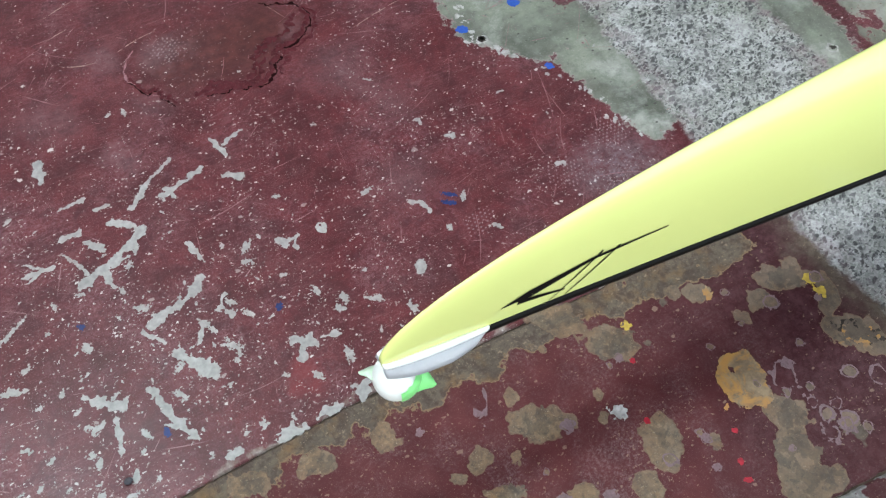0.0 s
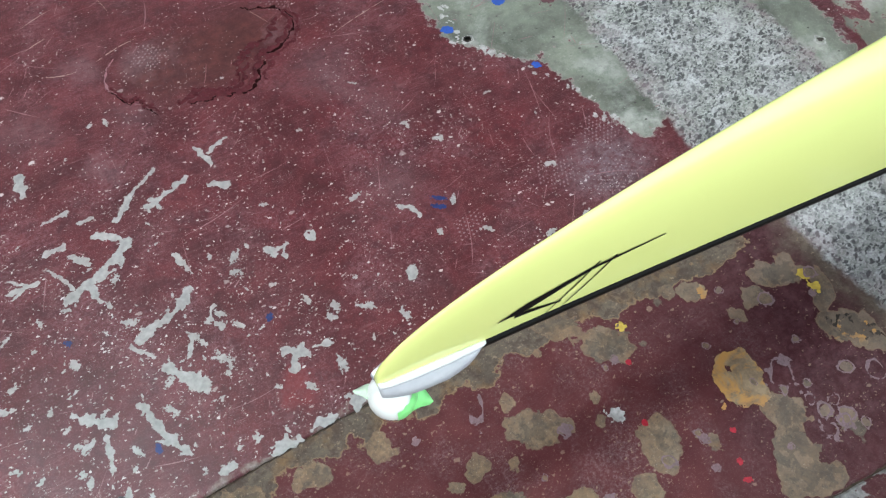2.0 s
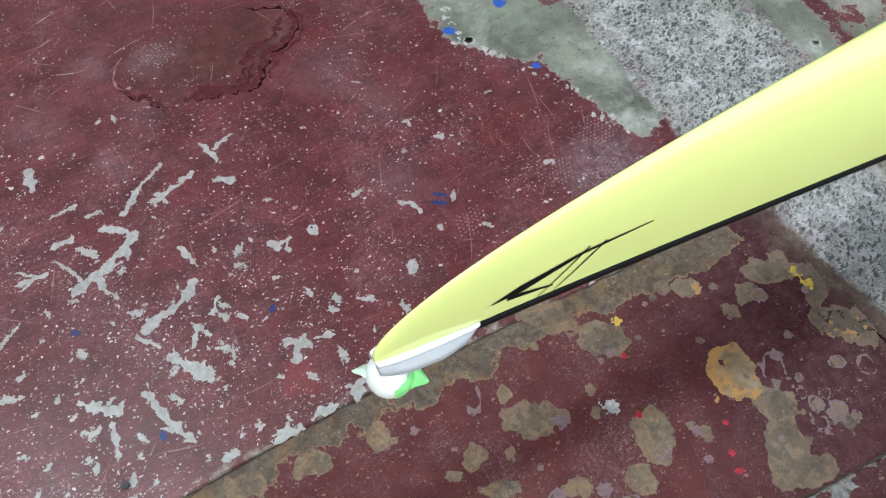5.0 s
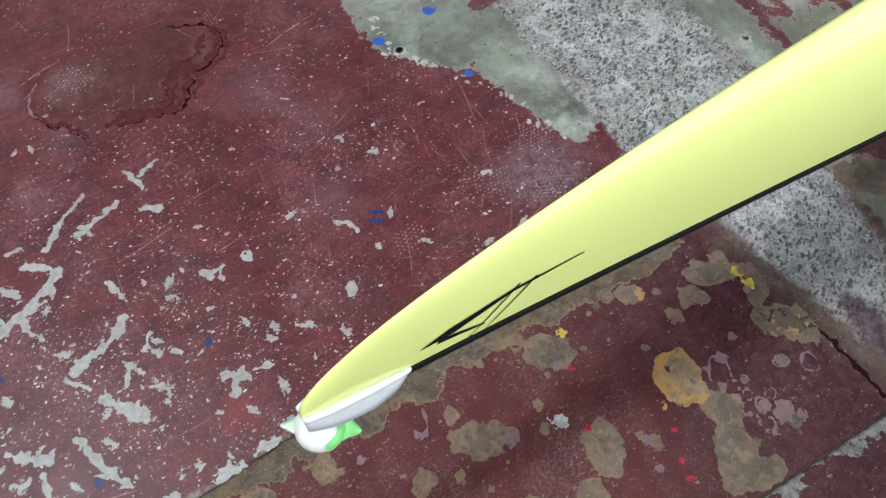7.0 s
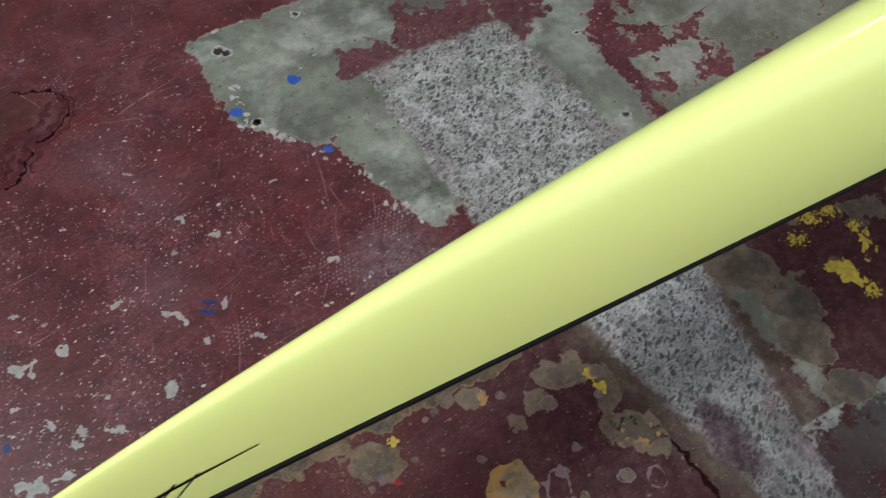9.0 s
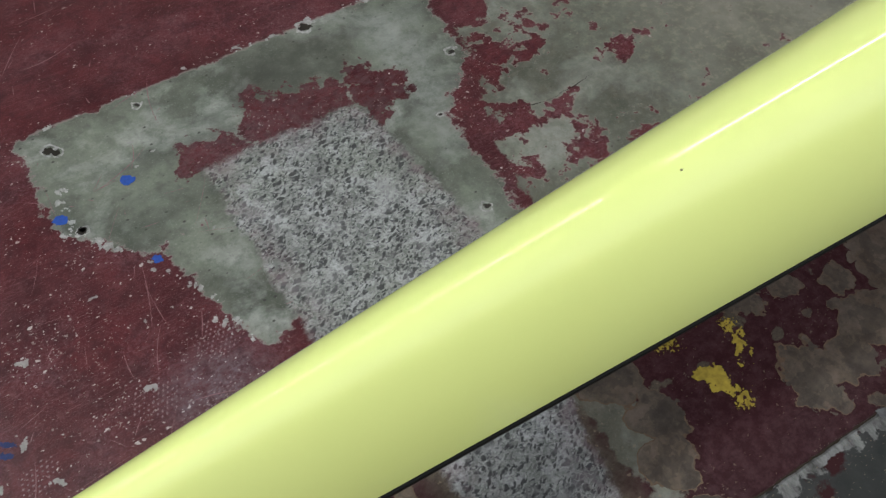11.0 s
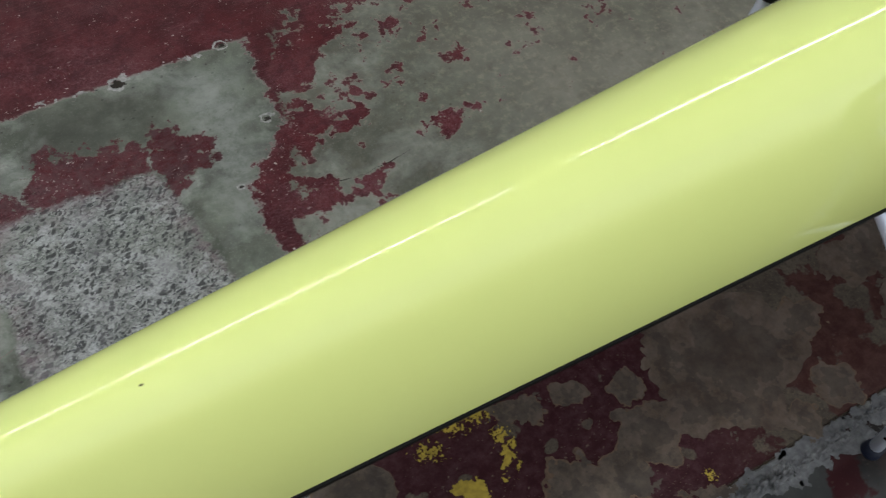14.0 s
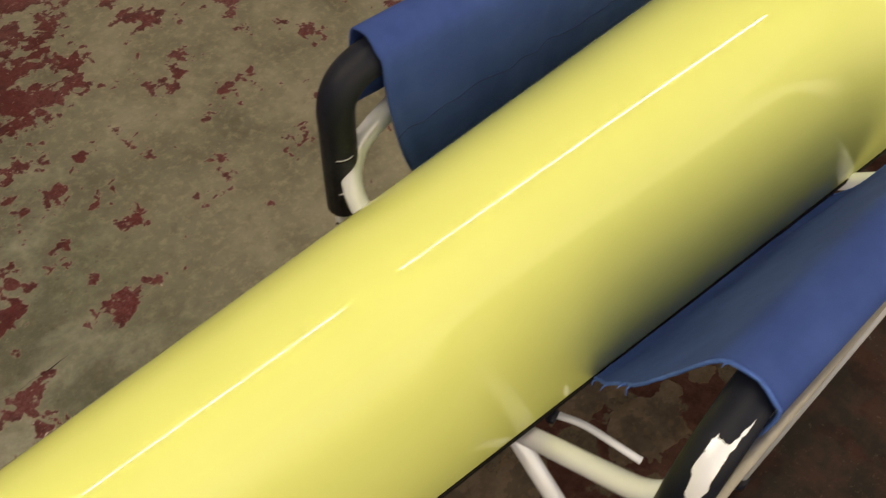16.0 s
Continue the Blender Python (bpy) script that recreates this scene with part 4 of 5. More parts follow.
for a0, mat, note in ((-0.55, GREEN_TAPE, "loose pointed end of green tape"), (2.45, PALE_TAPE, "loose pale end of tape")):
    bm = bmesh.new()
    u = Vector((math.cos(a0), math.sin(a0), 0))
    w = Vector((-u.y, u.x, 0))
    rows = []
    for k in range(9):
        t = k / 8
        c = u * (0.0235 + 0.020 * t) + Vector((0, 0, 0.002 - 0.008 * t + 0.003 * math.sin(5 * t)))
        half = 0.0135 * (1 - t) ** 0.8 + 0.0006
        rows.append([bm.verts.new(c + Vector((0, 0, half * 0.7)) + w * (0.95 * half)), bm.verts.new(c + w * 0.002 * (1 - t)), bm.verts.new(c - Vector((0, 0, half * 0.7)) - w * (0.85 * half))])
    for p, q in zip(rows, rows[1:]):
        for k in range(2):
            bm.faces.new((p[k], q[k], q[k + 1], p[k + 1]))
    end = part("tape_end", bm, mat, band, note)
    end.modifiers.new("thickness", "SOLIDIFY").thickness = 0.0009


# ---- the sling trestle ----
def trestle(place):
    stand = empty("sling_trestle", place)
    MID, LEN = 2.56, 0.36

    def flip(p, end):
        x, y, z = p
        return (x - MID if end == 0 else MID - x, y, z)

    near_top, far_top = (-0.263, 0.955), (0.255, 0.972)
    for side, (ry, rz) in ((-1, near_top), (1, far_top)):
        foot = (2.345, -0.350, 0.012) if side < 0 else (2.380, 0.385, 0.012)
        knee = (2.200, -0.297, 0.785) if side < 0 else (2.248, 0.266, 0.722)
        corner = (2.194, ry - 0.018, rz + 0.004) if side < 0 else (2.222, ry - 0.004, rz)
        path = [foot, knee, corner, (MID, ry, rz)]
        half = [flip(p, 0) for p in rounded(path, 0.085)]
        whole = half + [flip(p, 1) for p in rounded(path, 0.085)][::-1][1:]
        bm = bmesh.new()
        tube(bm, whole, 0.0135)
        part("leg_frame", bm, ALU, stand, "scratched aluminium tube frame")
        for end in (0, 1):
            bm = bmesh.new()
            fx, fy, fz = flip(foot, end)
            tube(bm, [(fx, fy, -0.012 + 0.012), (fx, fy, 0.004), (fx, fy, 0.03)], [0.021, 0.021, 0.017], 16)
            part("foot", bm, FOAM, stand, "black rubber foot")
            bm = bmesh.new()
            sleeve = [flip(p, end) for p in rounded([knee, corner, (MID - 0.21, ry, rz)], 0.085, 12)]
            tube(bm, sleeve, 0.0225, 18)
            foam = part("foam_sleeve", bm, FOAM, stand, "charcoal foam sleeve round the bend")
            for t in ((0.18, 0.42) if side > 0 else ()):
                p = Vector(sleeve[0]).lerp(Vector(sleeve[1]), t * 1.6)
                along = (Vector(sleeve[1]) - Vector(sleeve[0])).normalized()
                up = Vector((-0.30 if end == 0 else 0.30, -0.80, 0.5))
                up = (up - along * up.dot(along)).normalized()
                across = along.cross(up)
                for name, lift, thick, mat, note in (("slit", 0.0215, 0.0022, CRACK, "dark slit in the foam"), ("staple", 0.0222, 0.0010, ALU, "bright wire staple")):
                    bm = bmesh.new()
                    tube(bm, [p + (up * math.cos(a) + across * math.sin(a)) * lift + along * (0.0012 if name == "staple" else 0) for a in (-0.5, -0.25, 0, 0.25, 0.5)], thick, 8)
                    part(name, bm, mat, foam, note)
            if side < 0 and end == 0:
                fine = []
                for p, q in zip(sleeve, sleeve[1:]):
                    fine += [(Vector(p).lerp(Vector(q), m / 4), (Vector(q) - Vector(p)).normalized()) for m in range(4)]
                first_ring, rings = 14, 32

                def tear(i, j):
                    """A body with two prongs towards the rail."""
                    t, a = i / rings, -1.1 + 2.2 * j / 44
                    a += 0.12 * noise.noise((t * 9, a * 4, 3)) + 0.05 * noise.noise((t * 31, a * 13, 5))
                    t += 0.03 * noise.noise((t * 20, a * 9, 7))
                    body = min(t - 0.0, 0.64 - t, a + 0.42 - 0.5 * max(0, t - 0.35), 0.46 - 0.38 * max(0, t - 0.1) - a, 0.55 * t + 0.12 - abs(a - 0.05) * 0.6)
                    left = min(t - 0.5, 0.09 * (0.74 - t) / 0.20 - abs(a + 0.34))
                    right = min(t - 0.4, 0.17 * (1 - t) / 0.55 - abs(a - 0.20 - 0.62 * (t - 0.45)))
                    return max(body, left, right)

                def wrap(i, j):
                    k = first_ring + int(i)
                    (p, d), (p2, _) = fine[k], fine[k + 1]
                    p = p.lerp(p2, i - int(i))
                    up = Vector((-0.35, -0.10, 0.93))
                    up = (up - d * up.dot(d)).normalized()
                    a = -1.1 + 2.2 * j / 44
                    return p + (up * math.cos(a) + d.cross(up) * math.sin(a)) * 0.0232
                film_part("bare_metal", contour(tear, rings + 1, 45, wrap), ALU, foam, "bare aluminium where the foam is torn")
            # rivets along the leg
            for t in (0.12, 0.20, 0.33, 0.93):
                p = Vector(flip(foot, end)).lerp(Vector(flip(knee, end)), t)
                along = (Vector(flip(knee, end)) - Vector(flip(foot, end))).normalized()
                d = Vector((-0.8 if end == 0 else 0.8, -0.25, 0.2))
                d = (d - along * d.dot(along)).normalized()
                bm = bmesh.new()
                tube(bm, [p + d * 0.0105, p + d * 0.0140], 0.0058, 12)
                part("rivet", bm, CRACK, stand, "dark rivet hole")
    # crossed braces at both ends
    for end in (0, 1):
        braces = ([(2.36, -0.300, 0.872), (2.215, -0.297, 0.822), (2.232, -0.130, 0.661), (2.246, 0.335, 0.268)],
                  [(2.36, 0.262, 0.885), (2.225, 0.258, 0.815), (2.266, 0.0, 0.590), (2.273, -0.318, 0.375)])
        for path in braces:
            bm = bmesh.new()
            tube(bm, [flip(p, end) for p in rounded(path, 0.075)], 0.0135)
            part("cross_brace", bm, ALU, stand, "aluminium tube brace under the sling")
        bm = bmesh.new()
        tube(bm, [flip(p, end) for p in ((2.214, -0.030, 0.577), (2.284, -0.030, 0.577))], 0.006, 10)
        part("pivot_bolt", bm, ALU, stand)
        d = Vector((0, -0.3, 0.95)).normalized()
        p = Vector(flip((2.232, -0.13, 0.661), end))
        bm = bmesh.new()
        tube(bm, [p + d * 0.011, p + d * 0.0146], 0.0058, 12)
        part("rivet", bm, CRACK, stand, "dark rivet hole")
    # flat tie bar behind the near brace, with its dark joint
    bm = bmesh.new()
    tube(bm, [flip(p, 0) for p in rounded([(2.345, -0.085, 0.505), (2.372, -0.128, 0.50), (2.393, -0.220, 0.50)], 0.02)], 0.0058, 10)
    part("tie_bar", bm, ALU, stand, "thin aluminium tie bar")
    bm = bmesh.new()
    tube(bm, [flip(p, 0) for p in ((2.333, -0.094, 0.508), (2.352, -0.088, 0.508))], 0.007, 10)
    part("joint", bm, FOAM, stand, "dark plastic joint")
    # doubled lower tube beside the leg
    bm = bmesh.new()
    tube(bm, [flip(p, 0) for p in rounded([(2.298, -0.356, 0.335), (2.205, -0.322, 0.74), (2.190, -0.308, 0.885), (2.86, -0.289, 0.898)], 0.07)], 0.0080)
    part("side_tube", bm, GREY_TUBE, stand, "thin grey tube beside the leg")
    # the sling: cloth over both rails and under the boat
    bends = rounded([(0, -0.297, 0.885), (0, -0.300, 0.991), (0, -0.236, 0.991), (0, -0.128, 0.690), (0, -0.06, 0.640), (0, 0.14, 0.640), (0, 0.200, 0.700), (0, 0.226, 1.003), (0, 0.284, 1.008), (0, 0.288, 0.870)], 0.05, 6)
    profile = []
    for p, q in zip(bends, bends[1:]):
        count = max(1, int((q - p).length / 0.014))
        profile += [p.lerp(q, k / count) for k in range(count)]
    profile.append(bends[-1])
    bm = bmesh.new()
    n_u, grid = len(profile), []
    for i in range(61):
        u = i / 60
        row = []
        for j, p in enumerate(profile):
            v = j / (n_u - 1)
            x = -0.290 + 0.605 * u
            edge = min(u, 1 - u)
            sag = 0.006 * noise.noise((x * 7, p.z * 3, 3)) + 0.0075 * noise.noise((x * 26 + p.z * 3, p.z * 1.5, 8 if p.y > 0 else 5)) * (0.45 if p.y < 0 else 1.0)
            sag *= min(1, max(0.1, (0.985 - p.z) / 0.06)) * (1 if abs(p.y - 0.02) > 0.15 and abs(p.y) < 0.26 else 0.15)
            pull = 0.065 * max(0, ((0.98 if p.y > 0 else 0.92) - p.z) / 0.23) ** 1.8 * (abs(p.y) < 0.262) * (-0.35 if u > 0.5 else 1) * max(0, 1 - edge * 6)
            fray = (0.006 * noise.noise((p.y * 40, u > 0.5, 1)) + 0.003 * noise.noise((p.y * 130, u > 0.5, 2))) * max(0, 1 - edge * 12)
            spread = -0.066 * (x + 0.24) * min(1, max(0, (0.985 - p.z) / 0.26)) if -0.262 < p.y < 0 else 0.0
            row.append(bm.verts.new((x + pull + fray, p.y + spread + sag * 0.8, p.z + sag * 0.7 - 0.006 * max(0, 1 - edge * 10) * math.sin(math.pi * v))))
        grid.append(row)
    for a, b in zip(grid, grid[1:]):
        for k in range(n_u - 1):
            bm.faces.new((a[k], a[k + 1], b[k + 1], b[k]))
    bmesh.ops.recalc_face_normals(bm, faces=bm.faces[:])
    seam_line = [[row[j].co.copy() for row in grid] for j in range(n_u)]
    sling = part("sling", bm, CLOTH, stand, "sagging blue canvas sling")
    thick = sling.modifiers.new("thickness", "SOLIDIFY")
    thick.thickness, thick.offset = 0.0018, 0
    # stitched seam across the far side
    at = min((j for j, p in enumerate(profile) if 0.15 < p.y < 0.24), key=lambda j: abs(profile[j].z - 0.87))
    bm = bmesh.new()
    tube(bm, [(p.x, p.y - 0.0006, p.z) for p in seam_line[at]], 0.0009, 6)
    part("seam", bm, SEAM, sling, "dark stitched seam")
    # worn hem and loose threads along both open edges of the camera's side; the hem's lighter blue paints its highlight
    for row, way in ((0, -1), (60, 1)):
        line = [seam_line[j][row] for j in range(n_u) if profile[j].y < 0.02 and 2 < j]
        bm = bmesh.new()
        tube(bm, line, 0.0021, 8)
        part("hem", bm, HEM, sling, "worn hem, its highlight painted as lighter blue")
        rng_h = random.Random(5 + row)
        for k in range(6):
            p = line[int((0.18 + 0.62 * rng_h.random()) * (len(line) - 1))]
            d = Vector((way * rng_h.uniform(0.5, 1.0), rng_h.uniform(-0.4, 0.4), rng_h.uniform(-1.0, 0.1))) * rng_h.uniform(0.008, 0.017)
            bm = bmesh.new()
            tube(bm, [p, p + d * 0.5 + Vector((0, 0.002, 0)), p + d], [0.0016, 0.0012, 0.0004], 6)
            part("loose_thread", bm, HEM, sling, "loose blue thread")
    return tagged(stand, "folding aluminium trestle with a blue canvas sling", "boat trestle", "trestles under the boat")


first = trestle((2.568, 0, 0))
copy_thing(first, pose(6.1, 0.02, 0.0))

# ---- marks on the floor ----
CHIPS_0 = [(0.138, 0.639, 0.022, 0.023, -34)]
CHIPS_1 = [(-0.115, 0.45, 0.027, 0.009, -100), (-0.126, 0.291, 0.02, 0.013, -18), (-0.491, 0.684, 0.069, 0.008, 34)]
CHIPS_2 = [(-0.521, 0.434, 0.02, 0.008, -27), (0.264, 0.683, 0.032, 0.009, 16), (0.658, 0.802, 0.012, 0.021, -81), (0.679, 0.558, 0.018, 0.016, -47), (0.446, 0.806, 0.022, 0.019, -93), (0.473, 0.478, 0.025, 0.012, -27), (0.102, 0.444, 0.017, 0.009, -40), (0.178, 0.506, 0.016, 0.006, 4), (0.496, 0.736, 0.021, 0.016, -25), (-0.088, 0.253, 0.058, 0.024, -10), (-0.003, 0.262, 0.055, 0.022, -3), (0.07, 0.272, 0.036, 0.027, 2), (-0.192, 0.261, 0.035, 0.018, 10)]
CHIP_STROKES_0 = [(0, -0.2, 0.801, -0.232, 0.775, 0.0185), (0, -0.232, 0.775, -0.295, 0.743, 0.0134), (0, -0.295, 0.743, -0.343, 0.724, 0.0168), (0, -0.307, 0.817, -0.283, 0.783, 0.0101), (0, -0.278, 0.741, -0.247, 0.749, 0.0067), (0, -0.297, 0.737, -0.291, 0.696, 0.0076), (1, -0.359, 0.807, -0.327, 0.749, 0.0059), (2, -0.448, 0.793, -0.393, 0.793, 0.0084), (2, -0.441, 0.821, -0.411, 0.8, 0.005), (2, -0.44, 0.779, -0.405, 0.791, 0.005), (3, -0.133, 0.635, -0.153, 0.61, 0.0168), (4, -0.17, 0.603, -0.217, 0.59, 0.0109), (4, -0.217, 0.59, -0.251, 0.575, 0.0126), (5, -0.269, 0.57, -0.233, 0.526, 0.0067), (6, -0.221, 0.497, -0.176, 0.431, 0.0143), (6, -0.189, 0.457, -0.172, 0.436, 0.0202)]
CHIP_STROKES_1 = [(6, -0.174, 0.43, -0.169, 0.416, 0.0067), (7, -0.404, 0.49, -0.378, 0.464, 0.0126), (7, -0.378, 0.464, -0.345, 0.438, 0.0143), (7, -0.35, 0.439, -0.335, 0.45, 0.0076), (8, -0.385, 0.425, -0.409, 0.413, 0.0076), (8, -0.363, 0.419, -0.364, 0.391, 0.0084), (8, -0.364, 0.391, -0.373, 0.349, 0.005), (9, -0.285, 0.445, -0.274, 0.393, 0.0101), (9, -0.274, 0.393, -0.241, 0.315, 0.0092), (9, -0.286, 0.369, -0.256, 0.353, 0.0059), (10, -0.012, 0.423, 0.025, 0.398, 0.0118), (10, 0.007, 0.408, -0.012, 0.379, 0.0092), (10, 0.005, 0.417, 0.023, 0.418, 0.0076), (11, 0.038, 0.409, 0.075, 0.397, 0.0042), (12, -0.159, 0.529, -0.176, 0.499, 0.0067), (13, -0.124, 0.724, -0.114, 0.701, 0.0076)]
CHIP_STROKES_2 = [(13, -0.114, 0.701, -0.111, 0.67, 0.005), (14, 0.046, 0.654, 0.056, 0.627, 0.0109), (14, 0.061, 0.639, 0.086, 0.644, 0.0067), (14, 0.078, 0.645, 0.073, 0.615, 0.005), (15, -0.093, 0.951, -0.142, 0.921, 0.0067), (15, -0.142, 0.921, -0.208, 0.858, 0.0076), (16, -0.038, 0.898, -0.084, 0.88, 0.0092), (16, -0.084, 0.88, -0.137, 0.863, 0.0092), (16, -0.124, 0.879, -0.113, 0.847, 0.0067), (17, 0.007, 0.963, 0.023, 0.91, 0.0092), (17, 0.027, 0.94, 0.077, 0.961, 0.0067), (18, 0.001, 0.858, 0.031, 0.838, 0.0118), (19, -0.355, 1.064, -0.358, 1.014, 0.016), (20, -0.342, 0.923, -0.285, 0.928, 0.005), (20, -0.337, 0.927, -0.348, 0.92, 0.0059), (21, -0.272, 0.892, -0.25, 0.891, 0.0076)]
CHIP_STROKES_3 = [(22, -0.253, 0.845, -0.209, 0.814, 0.0118), (23, 0.336, 0.613, 0.353, 0.601, 0.0084), (23, 0.353, 0.601, 0.359, 0.578, 0.0067), (24, 0.29, 0.474, 0.279, 0.451, 0.0109), (25, -0.356, 0.849, -0.321, 0.851, 0.0084), (26, -0.097, 0.58, -0.118, 0.55, 0.0059), (27, 0.013, 0.678, 0.015, 0.672, 0.0076)]
STAINS_0 = [(0.332, 0.059, 0.109, 0.069, -27), (0.197, 0.05, 0.049, 0.046, -27), (0.149, 0.04, 0.03, 0.019, -26), (0.311, 0.132, 0.028, 0.033, -26), (0.413, 0.189, 0.016, 0.017, -27), (0.26, 0.027, 0.021, 0.029, -25), (0.514, -0.066, 0.075, 0.098, -27), (0.45, -0.126, 0.049, 0.048, -27), (0.54, 0.142, 0.115, 0.072, -27), (0.757, 0.155, 0.047, 0.047, -27), (0.716, 0.178, 0.032, 0.034, -26), (0.863, 0.09, 0.042, 0.044, -27), (0.932, 0.112, 0.106, 0.053, -26), (0.808, 0.069, 0.031, 0.03, -27), (0.758, -0.134, 0.076, 0.084, -27), (0.732, -0.193, 0.088, 0.096, -26), (0.725, -0.249, 0.124, 0.071, -27), (0.605, -0.113, 0.027, 0.026, -27), (0.443, 0.017, 0.028, 0.027, -27)]
STAINS_1 = [(0.459, 0.062, 0.021, 0.02, -28), (0.217, -0.022, 0.071, 0.032, -27), (0.337, -0.083, 0.057, 0.036, -27), (0.064, 0.161, 0.054, 0.055, -27), (-0.066, 0.18, 0.071, 0.046, -27), (-0.189, 0.197, 0.08, 0.045, -27), (0.472, 0.233, 0.114, 0.06, -26), (2.001, 0.012, 0.068, 0.074, -32), (1.889, 0.052, 0.065, 0.054, -31), (1.951, -0.032, 0.029, 0.027, -31), (1.885, -0.016, 0.021, 0.02, -31), (1.985, -0.1, 0.135, 0.112, -31), (1.792, -0.11, 0.128, 0.116, -32), (1.897, -0.142, 0.11, 0.097, -31), (1.769, -0.166, 0.099, 0.065, -32), (2.245, -0.045, 0.400, 0.230, -31), (2.212, -0.145, 0.179, 0.134, -31), (2.106, -0.108, 0.161, 0.091, -31), (2.141, 0.007, 0.151, 0.077, -31)]
STAINS_2 = [(2.283, -0.233, 0.062, 0.089, -31), (2.026, -0.26, 0.139, 0.029, -32), (1.877, -0.239, 0.089, 0.028, -32), (1.777, 0.082, 0.127, 0.054, -31), (2.902, -0.067, 0.033, 0.059, -38), (2.93, -0.148, 0.059, 0.052, -37), (2.867, -0.03, 0.033, 0.033, -38), (2.793, -0.149, 0.072, 0.061, -38), (0.959, 0.105, 0.091, 0.062, -31), (1.435, 0.098, 0.145, 0.095, -30), (1.467, -0.016, 0.118, 0.102, -30), (1.428, -0.094, 0.11, 0.096, -31), (1.417, -0.21, 0.107, 0.077, -31), (0.998, 0.033, 0.035, 0.094, -31), (1.024, -0.082, 0.039, 0.089, -30)]
RINGS_0 = [(0.971, -0.149, 0.031, 0.042, -27), (0.808, -0.201, 0.038, 0.035, -27), (0.817, -0.134, 0.02, 0.021, -27), (0.858, -0.159, 0.023, 0.02, -25), (0.801, -0.071, 0.061, 0.058, -26)]
ORANGES = [(0.728, -0.039, 0.088, 0.111, -26), (0.987, -0.073, 0.068, 0.045, -27), (0.776, 0.145, 0.02, 0.023, -27)]
GREASE = [(0.990, -0.050, 0.050, 0.040, -27), (1.005, -0.070, 0.060, 0.036, -50)]
YELLOWS = [(0.989, 0.078, 0.028, 0.024, -27), (0.988, 0.045, 0.028, 0.026, -27), (0.586, 0.159, 0.024, 0.016, -27), (1.615, -0.009, 0.077, 0.034, -33), (1.618, -0.04, 0.045, 0.028, -34), (2.033, -0.221, 0.02, 0.019, -33), (1.58, 0.094, 0.052, 0.031, -32), (1.644, 0.12, 0.066, 0.03, -31), (1.702, 0.111, 0.049, 0.028, -31), (1.722, 0.059, 0.035, 0.022, -31), (1.712, 0.014, 0.03, 0.061, -30), (1.705, 0.007, 0.037, 0.074, -33), (1.632, -0.08, 0.036, 0.041, -32)]
BLUES = [(0.674, 1.018, 0.034, 0.025, -19), (0.834, 1.044, 0.024, 0.024, -45), (0.806, 0.821, 0.026, 0.017, -51), (0.418, 0.594, 0.034, 0.011, -34), (0.408, 0.575, 0.036, 0.012, -36), (-0.011, 0.504, 0.015, 0.016, -37), (-0.287, 0.354, 0.021, 0.012, -95), (0.834, 1.045, 0.031, 0.027, -57), (-0.37, 0.632, 0.015, 0.012, -58)]
RED_DOTS = [(0.514, -0.024, 0.012, 0.013, -24), (0.65, -0.113, 0.013, 0.011, -29), (0.623, -0.165, 0.013, 0.012, -29), (0.616, -0.199, 0.018, 0.01, -27), (0.557, 0.089, 0.013, 0.012, -27)]
WHITES = [(0.478, 0.013, 0.033, 0.026, -27)]
SCUFFS = [(0.251, 0.146, 0.012, 0.055, -28)]


STAINS_3 = [(0.990, -0.056, 0.105, 0.070, -35), (2.764, -0.159, 0.12, 0.1, 20), (2.396, -0.209, 0.1, 0.085, -20), (2.724, -0.005, 0.26, 0.13, -5), (2.695, -0.146, 0.15, 0.11, 10), (2.441, -0.054, 0.14, 0.09, 0), (2.823, -0.136, 0.06, 0.05, 0)]


def marks(name, rows, material, z=0.0008, rough=0.6, warp=0.3, inner=None, grow=0.0, scale=1.0, octaves=5):
    for k, (x, y, length, width, turn) in enumerate(rows):
        made = film(x, y, length, width, turn, z + 0.000008 * k, rough, warp, k * 1.7 + 3, grow, inner, scale, octaves)
        if made[1]:
            film_part(name, made, material, floor)


STAINS = STAINS_0 + STAINS_1 + STAINS_2 + STAINS_3
marks("paint_chip", CHIPS_0 + CHIPS_1 + CHIPS_2, CHIP, 0.0004, 0.62, 0.60, None, 0.0, 0.8, 2)


def stroke_chip(strokes, seed):
    """A chip of missing paint: a few ragged strokes run together."""
    cell = 0.0013
    x0, x1 = min(min(q[0], q[2]) for q in strokes) - 0.02, max(max(q[0], q[2]) for q in strokes) + 0.02
    y0, y1 = min(min(q[1], q[3]) for q in strokes) - 0.02, max(max(q[1], q[3]) for q in strokes) + 0.02

    def field(i, j):
        u, v = x0 + i * cell, y0 + j * cell
        bend = Vector((u * 60, v * 60, seed))
        u, v = u + 0.007 * noise.noise(bend), v + 0.007 * noise.noise(bend + Vector((7, 3, 1)))
        best = -1.0
        for ax, ay, bx, by, w in strokes:
            dx, dy = bx - ax, by - ay
            t = min(max(((u - ax) * dx + (v - ay) * dy) / (dx * dx + dy * dy + 1e-9), 0), 1)
            thick = w * (0.68 + 0.55 * noise.noise(Vector((t * 4, seed * 3.1, w * 900))))
            best = max(best, thick - math.hypot(u - ax - t * dx, v - ay - t * dy))
        return best + 0.0028 * noise.fractal(Vector((u * 230, v * 230, seed)), 0.8, 2.1, 3)

    made = contour(field, int((x1 - x0) / cell) + 2, int((y1 - y0) / cell) + 2, lambda i, j: (x0 + i * cell, y0 + j * cell, 0.00055))
    if made[1]:
        film_part("paint_chip", made, CHIP, floor)


